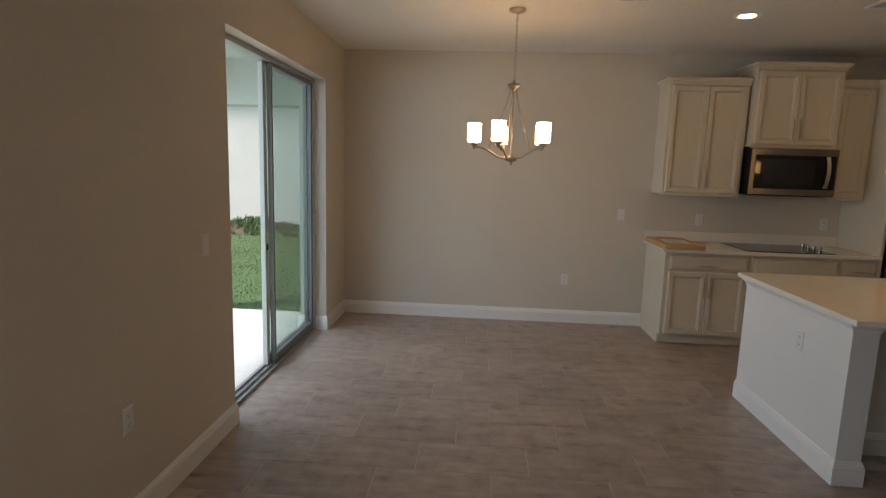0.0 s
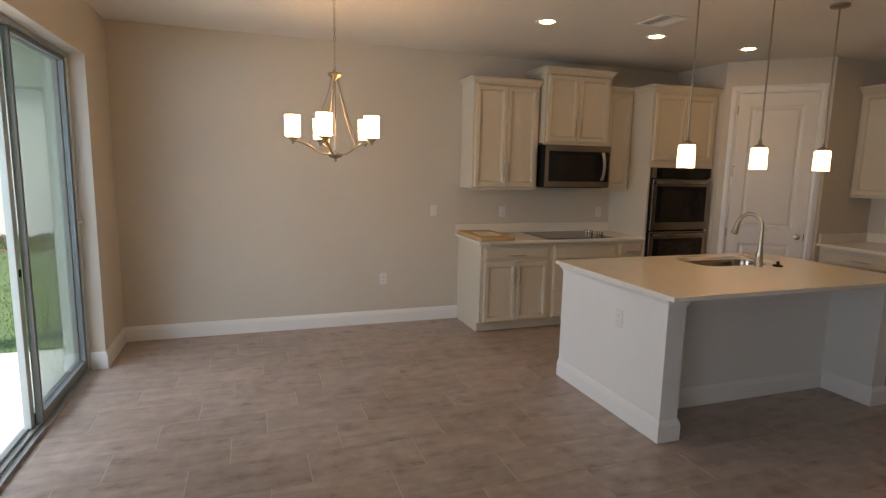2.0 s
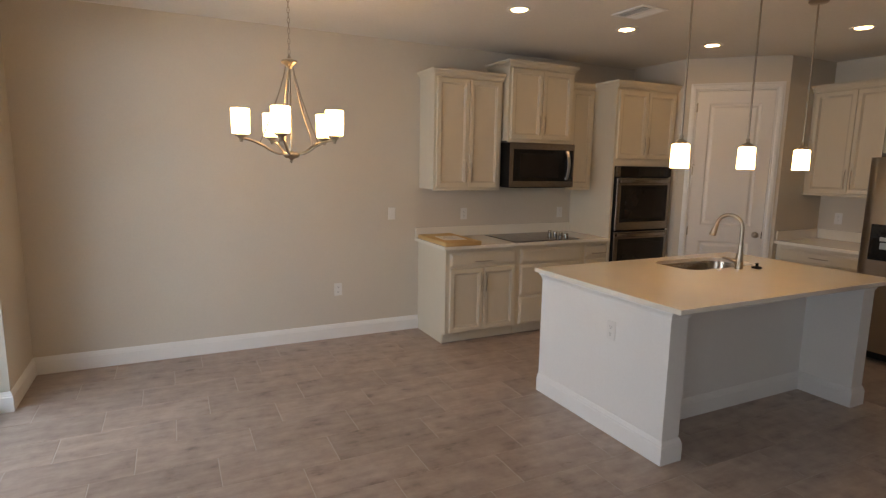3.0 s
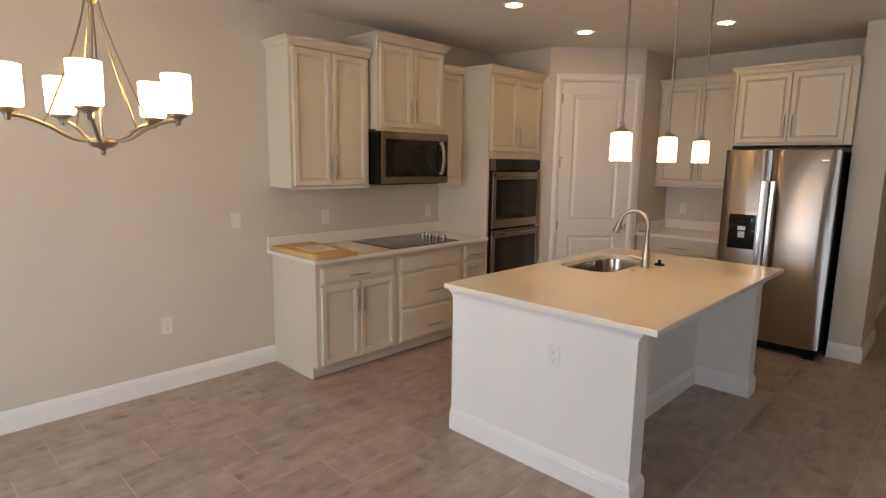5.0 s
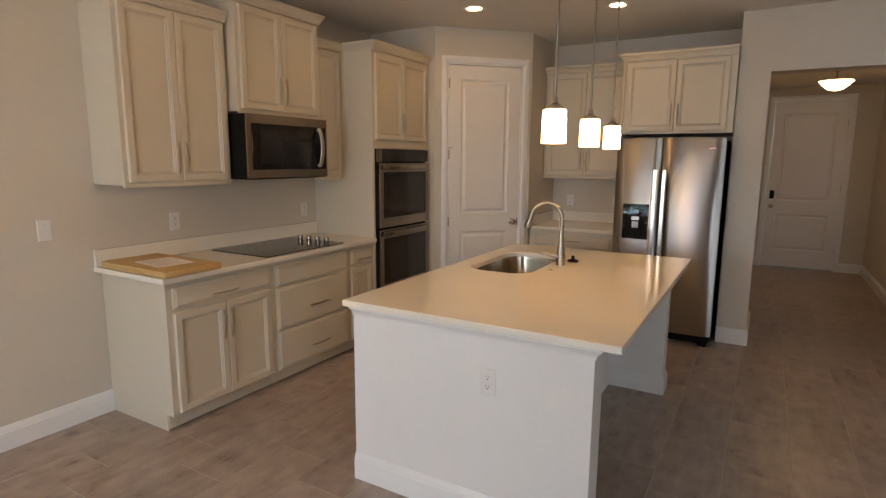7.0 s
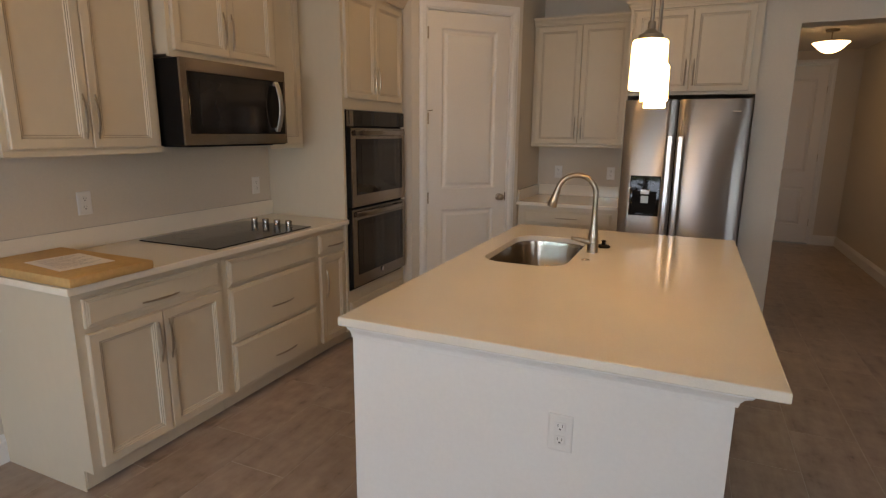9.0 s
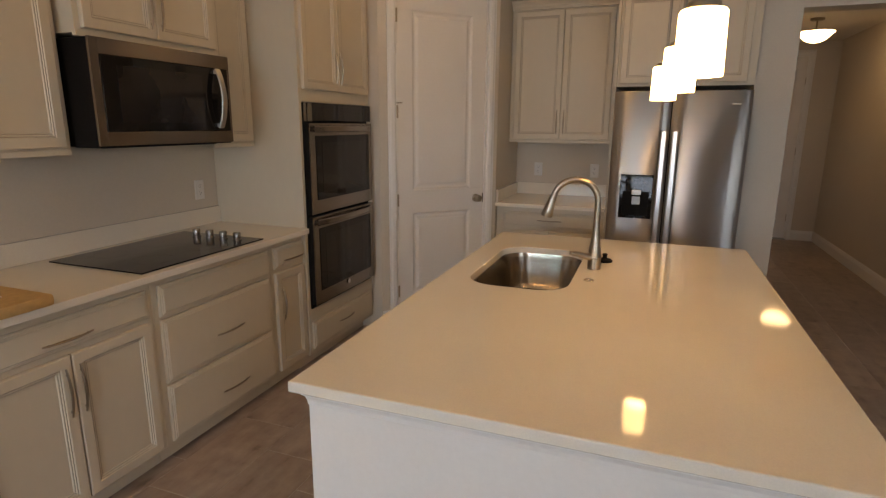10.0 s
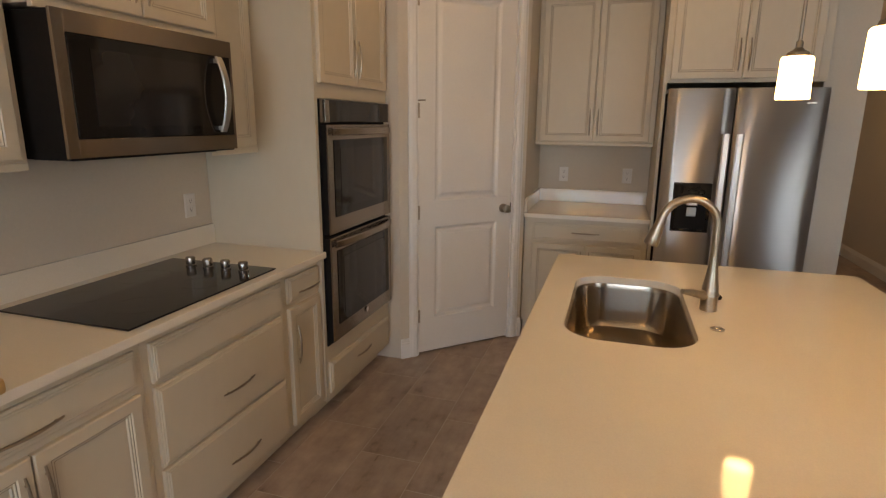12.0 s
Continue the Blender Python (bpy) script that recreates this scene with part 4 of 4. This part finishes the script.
for k in range(5):
    a = radians(32 + 72 * k)
    u = Vector((math.cos(a), math.sin(a), 0))
    c = Vector((CX, CY, 0))
    pts = []
    for i in range(13):
        s = i / 12
        pts.append(c + u * (0.03 + (RA - 0.03) * s) + Vector((0, 0, 1.676 - 0.010 * math.sin(math.pi * min(1, s * 2)) + 0.080 * (3 * s * s - 2 * s ** 3))))
    part("arm", tube(bmesh.new(), pts, 0.007, 8), LAMPM, ch, "", True)
    rod = [c + u * (0.022 + (0.18 - 0.022) * s ** 1.25) + Vector((0, 0, 2.185 - (2.185 - 1.728) * s)) for s in [i / 8 for i in range(9)]]
    part("brace", tube(bmesh.new(), rod, 0.0035, 6), NICKEL, ch, "", True)
    tipc = c + u * RA
    cup = part("lamp_cup", lathe(bmesh.new(), [(0.008, -0.028), (0.012, -0.008), (0.020, 0.0), (0.036, 0.008), (0.038, 0.016), (0.03, 0.018)], (tipc.x, tipc.y, 1.763)), LAMPM, ch, "", True)
    part("shade", lathe(bmesh.new(), [(0.036, 0.0), (0.048, 0.004), (0.051, 0.012), (0.053, 0.144), (0.051, 0.146), (0.048, 0.144), (0.046, 0.014), (0.02, 0.008)], (tipc.x, tipc.y, 1.780), 28), OPAL, cup, "lit white opal glass cylinder shade", True)


def pendant(x, y):
    ob = thing("pendant_lamp", (x, y, H), "brushed nickel rod pendant with a lit opal glass cylinder", "pendant lamp", "pendants over the island")
    part("canopy", lathe(bmesh.new(), [(0.060, 0), (0.060, -0.014), (0.05, -0.022), (0.012, -0.026)], (x, y, H - 0.0005)), LAMPM, ob, "", True)
    part("rod", tube(bmesh.new(), [(x, y, H - 0.02), (x, y, 1.81)], 0.0058, 10), LAMPM, ob, "", True)
    part("cap", lathe(bmesh.new(), [(0.008, 0.05), (0.011, 0.046), (0.011, 0.028), (0.019, 0.02), (0.034, 0.012), (0.036, 0.0), (0.03, -0.004)], (x, y, 1.769)), LAMPM, ob, "", True)
    part("shade", lathe(bmesh.new(), [(0.033, 0.141), (0.046, 0.139), (0.050, 0.133), (0.0525, 0.004), (0.051, 0.0), (0.048, 0.003), (0.046, 0.128), (0.02, 0.133)], (x, y, 1.628), 28), OPAL, ob, "lit white opal glass cylinder shade", True)


for x, y in ((2.165, 2.942), (2.78, 2.962), (3.407, 2.998)):
    pendant(x, y)


def can_light(x, y):
    ob = thing("recessed_light", (x, y, H), "lit round recessed downlight with a white trim ring", "ceiling light", "recessed ceiling lights")
    part("trim_ring", lathe(bmesh.new(), [(0.092, 0), (0.092, -0.004), (0.084, -0.007), (0.064, -0.005), (0.058, -0.001)], (x, y, H - 0.0005), 32), TRIM, ob, "", True)
    part("lens", lathe(bmesh.new(), [(0.057, -0.001), (0.057, -0.003), (0.04, -0.0045)], (x, y, H - 0.0006), 32), LENS, ob, "glowing frosted lens", True)


for x, y in ((1.83, 4.17), (2.915, 4.22), (4.0, 4.27), (4.435, 3.255)):
    can_light(x, y)

HX, HY, HZ = 7.72, 1.56, 2.60
hl = thing("hall_ceiling_light", (HX, HY, HZ), "lit frosted glass bowl ceiling light in the hall", "ceiling light")
part("pan", lathe(bmesh.new(), [(0.065, 0), (0.065, -0.015), (0.05, -0.025)], (HX, HY, HZ - 0.0005), 28), LAMPM, hl, "", True)
part("stem", tube(bmesh.new(), [(HX, HY, HZ - 0.02), (HX, HY, HZ - 0.14)], 0.008, 8), NICKEL, hl, "", True)
part("bowl", lathe(bmesh.new(), [(0.172, 0.0), (0.168, -0.004), (0.145, -0.026), (0.118, -0.055), (0.085, -0.084), (0.045, -0.100), (0.012, -0.103)], (HX, HY, HZ - 0.135), 32), HALLG, hl, "lit frosted glass bowl with a flared rim", True)
# unseen plate, added to keep the glowing bowl's light off the hall ceiling
part("top_plate", lathe(bmesh.new(), [(0.166, 0.0), (0.166, 0.004), (0.02, 0.012)], (HX, HY, HZ - 0.134), 32), TRIM, hl, "added white plate that blocks the bowl's upward light", True)
part("finial", lathe(bmesh.new(), [(0.010, 0), (0.012, -0.008), (0.004, -0.018)], (HX, HY, HZ - 0.238), 12), NICKEL, hl, "", True)


def ceiling_vent(x, y, w, d):
    """A two-way register: the blades of its two banks lean away from each other."""
    ob = thing("ceiling_vent", (x, y, H), "white metal two-way air vent grille in the ceiling", "vent")
    z = H - 0.0005
    part("frame", boxes((x - w / 2, y - d / 2, z - 0.008, x + w / 2, y - d / 2 + 0.025, z), (x - w / 2, y + d / 2 - 0.025, z - 0.008, x + w / 2, y + d / 2, z),
                        (x - w / 2, y - d / 2 + 0.025, z - 0.008, x - w / 2 + 0.025, y + d / 2 - 0.025, z), (x + w / 2 - 0.025, y - d / 2 + 0.025, z - 0.008, x + w / 2, y + d / 2 - 0.025, z), bevel=0.002), TRIM, ob)
    part("backing", boxes((x - w / 2 + 0.025, y - d / 2 + 0.025, z - 0.002, x + w / 2 - 0.025, y + d / 2 - 0.025, z)), SLOT, ob, "dark duct opening")
    part("divider", boxes((x - 0.006, y - d / 2 + 0.025, z - 0.012, x + 0.006, y + d / 2 - 0.025, z - 0.0025)), TRIM, ob)
    count = 4
    step = (w / 2 - 0.034) / count
    for side in (-1, 1):
        for i in range(count):
            xx = x + side * (0.012 + (i + 0.25) * step)
            bm = bmesh.new()
            loops(bm, [[(xx, yy, z - 0.003), (xx + side * 0.007, yy, z - 0.011), (xx + side * 0.0082, yy, z - 0.010), (xx + side * 0.0012, yy, z - 0.002)] for yy in (y - d / 2 + 0.026, y + d / 2 - 0.026)])
            part("slat", bm, TRIM, ob)


ceiling_vent(2.615, 3.79, 0.25, 0.31)
ceiling_vent(0.93, 3.68, 0.25, 0.31)

# ---- outdoors ----
structure("ground", boxes((-400, -400, -0.5, 400, 400, -0.10)), GRASS, "green lawn sheet reaching the horizon", "ground")
structure("patio", boxes((-3.6, -5.2, -0.4, XW - 0.2, 5.57, -0.025), bevel=0.01), CONC, "pale concrete patio slab beside the lawn", "patio")
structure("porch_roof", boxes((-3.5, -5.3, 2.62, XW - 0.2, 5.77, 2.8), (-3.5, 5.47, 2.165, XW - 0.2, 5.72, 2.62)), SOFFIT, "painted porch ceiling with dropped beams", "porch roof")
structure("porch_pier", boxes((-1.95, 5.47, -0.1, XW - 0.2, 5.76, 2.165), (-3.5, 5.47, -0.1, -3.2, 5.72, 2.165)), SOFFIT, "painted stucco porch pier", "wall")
nh = thing("neighbour_house", (-6, 15, -0.1), "white stucco neighbouring house wall behind the lawn", "house")
part("wall", boxes((-22, 13.6, -0.3, 6, 20, 4.2)), STUCCO, nh)
bm = bmesh.new()
loops(bm, [[(x, 13.0, 4.2), (x, 16.8, 6.0), (x, 20.6, 4.2)] for x in (-22.6, 6.6)])
part("roof", bm, ROOF, nh, "dark shingle roof")
rnd = random.Random(4)
bm = bmesh.new()
NI, NJ = 110, 34


def mound_height(i, j):
    u, v = i / NI, j / NJ
    edge = min(1, u / 0.12, (1 - u) / 0.12) * math.sin(math.pi * v)
    roll = 0.62 + 0.2 * math.sin(9 * u + 1.0) + 0.14 * math.sin(23 * u + 5 * v) + 0.1 * math.sin(41 * u - 9 * v)
    return -0.11 + max(0, edge) * (0.30 * roll + rnd.uniform(0, 0.07) + (rnd.uniform(0.03, 0.09) if rnd.random() < 0.12 else 0))


hv = [[bm.verts.new((-6.6 + 5.6 * i / NI + rnd.uniform(-0.015, 0.015), 12.0 + 1.5 * j / NJ + rnd.uniform(-0.015, 0.015), mound_height(i, j))) for j in range(NJ + 1)] for i in range(NI + 1)]
for i in range(NI):
    for j in range(NJ):
        bm.faces.new((hv[i][j], hv[i + 1][j], hv[i + 1][j + 1], hv[i][j + 1]))
hv_at = [[tuple(v.co) for v in row] for row in hv]
tagged(new("soil_mound", finish("soil_mound", bm, SOIL, True)), "low mound of brown soil at the lawn's edge", "soil", kind="stuff")
verts, faces = [], []
for i in range(34000):
    x, y = rnd.uniform(-8.5, -1.75), 5.6 + 7.6 * rnd.random() ** 1.4
    if y < 5.80 and x > -2.0:
        continue
    a, hgt = rnd.uniform(0, math.pi), rnd.uniform(0.02, 0.04)
    w = 0.004 + 0.003 * rnd.random()
    lean = (rnd.uniform(-0.025, 0.025), rnd.uniform(-0.025, 0.025))
    k = len(verts)
    verts += [(x - w * math.cos(a), y - w * math.sin(a), -0.102), (x + w * math.cos(a), y + w * math.sin(a), -0.102), (x + lean[0], y + lean[1], -0.10 + hgt)]
    faces.append((k, k + 1, k + 2))
for i in range(9000):
    u, v = 0.05 + 0.42 * rnd.random() ** 1.3, rnd.uniform(0.02, 0.75)
    if math.sin(31 * u + 3 * v) + math.sin(17 * v + 50 * u) < -0.4:
        continue
    p = hv_at[int(u * NI)][int(v * NJ)]
    x, y, z = p[0] + rnd.uniform(-0.04, 0.04), p[1] + rnd.uniform(-0.03, 0.03), p[2] - 0.01
    a, k = rnd.uniform(0, math.pi), len(verts)
    w, hgt = rnd.uniform(0.008, 0.016), rnd.uniform(0.04, 0.10)
    verts += [(x - w * math.cos(a), y - w * math.sin(a), z), (x + w * math.cos(a), y + w * math.sin(a), z), (x + rnd.uniform(-0.05, 0.05), y + rnd.uniform(-0.05, 0.05), z + hgt)]
    faces.append((k, k + 1, k + 2))
me = bpy.data.meshes.new("grass")
me.from_pydata(verts, [], faces)
me.materials.append(BLADE)
tagged(new("grass", me), "short green lawn grass", "grass", kind="stuff")

# ---- floor tiles ----
floor = structure("floor", boxes((-1.605, -4.6, -0.2, 9.6, YN + 0.1, -0.0016)), GROUT, "grey-brown streaked porcelain floor tiles in running bond", "floor")
TW, TD, GAP, GAPY = 0.607, 0.3012, 0.0046, 0.0028


def tile_mesh(w, d):
    bm = bmesh.new()
    g = 0.0012
    loops(bm, [[(i, i, z), (w - i, i, z), (w - i, d - i, z), (i, d - i, z)] for i, z in ((0, -0.009), (0, -g), (g, 0))], False, True)
    return finish("tile", bm, TILE)


full = tile_mesh(TW - GAP, TD - GAPY)
rest = bmesh.new()
for k in range(-24, 11):
    y = 2.517 + k * TD
    for i in range(-6, 18):
        x = 0.267 + i * TW + (k % 3) * TW / 3
        if y > YN or x + TW < -1.605 or x > 9.44 or y + TD < -4.5:
            continue
        if x > 5.2 and not 0.6 < y < 2.4:
            continue
        x0, x1 = max(x, -1.605), min(x + TW - GAP, 9.5)
        if y < 0.6 and x < 5.2:
            box(rest, x0, y, -0.009, x1, y + TD - GAPY, 0)
            continue
        cut = abs(x1 - x0 - (TW - GAP)) > 0.001
        ob = new("tile", tile_mesh(x1 - x0, TD - GAPY) if cut else full)
        ob.location = (x0, y, 0)
        ob.parent = floor
far = new("tile_field", finish("tile_field", rest, TILE))
far.parent = floor
tagged(far, kind="stuff")
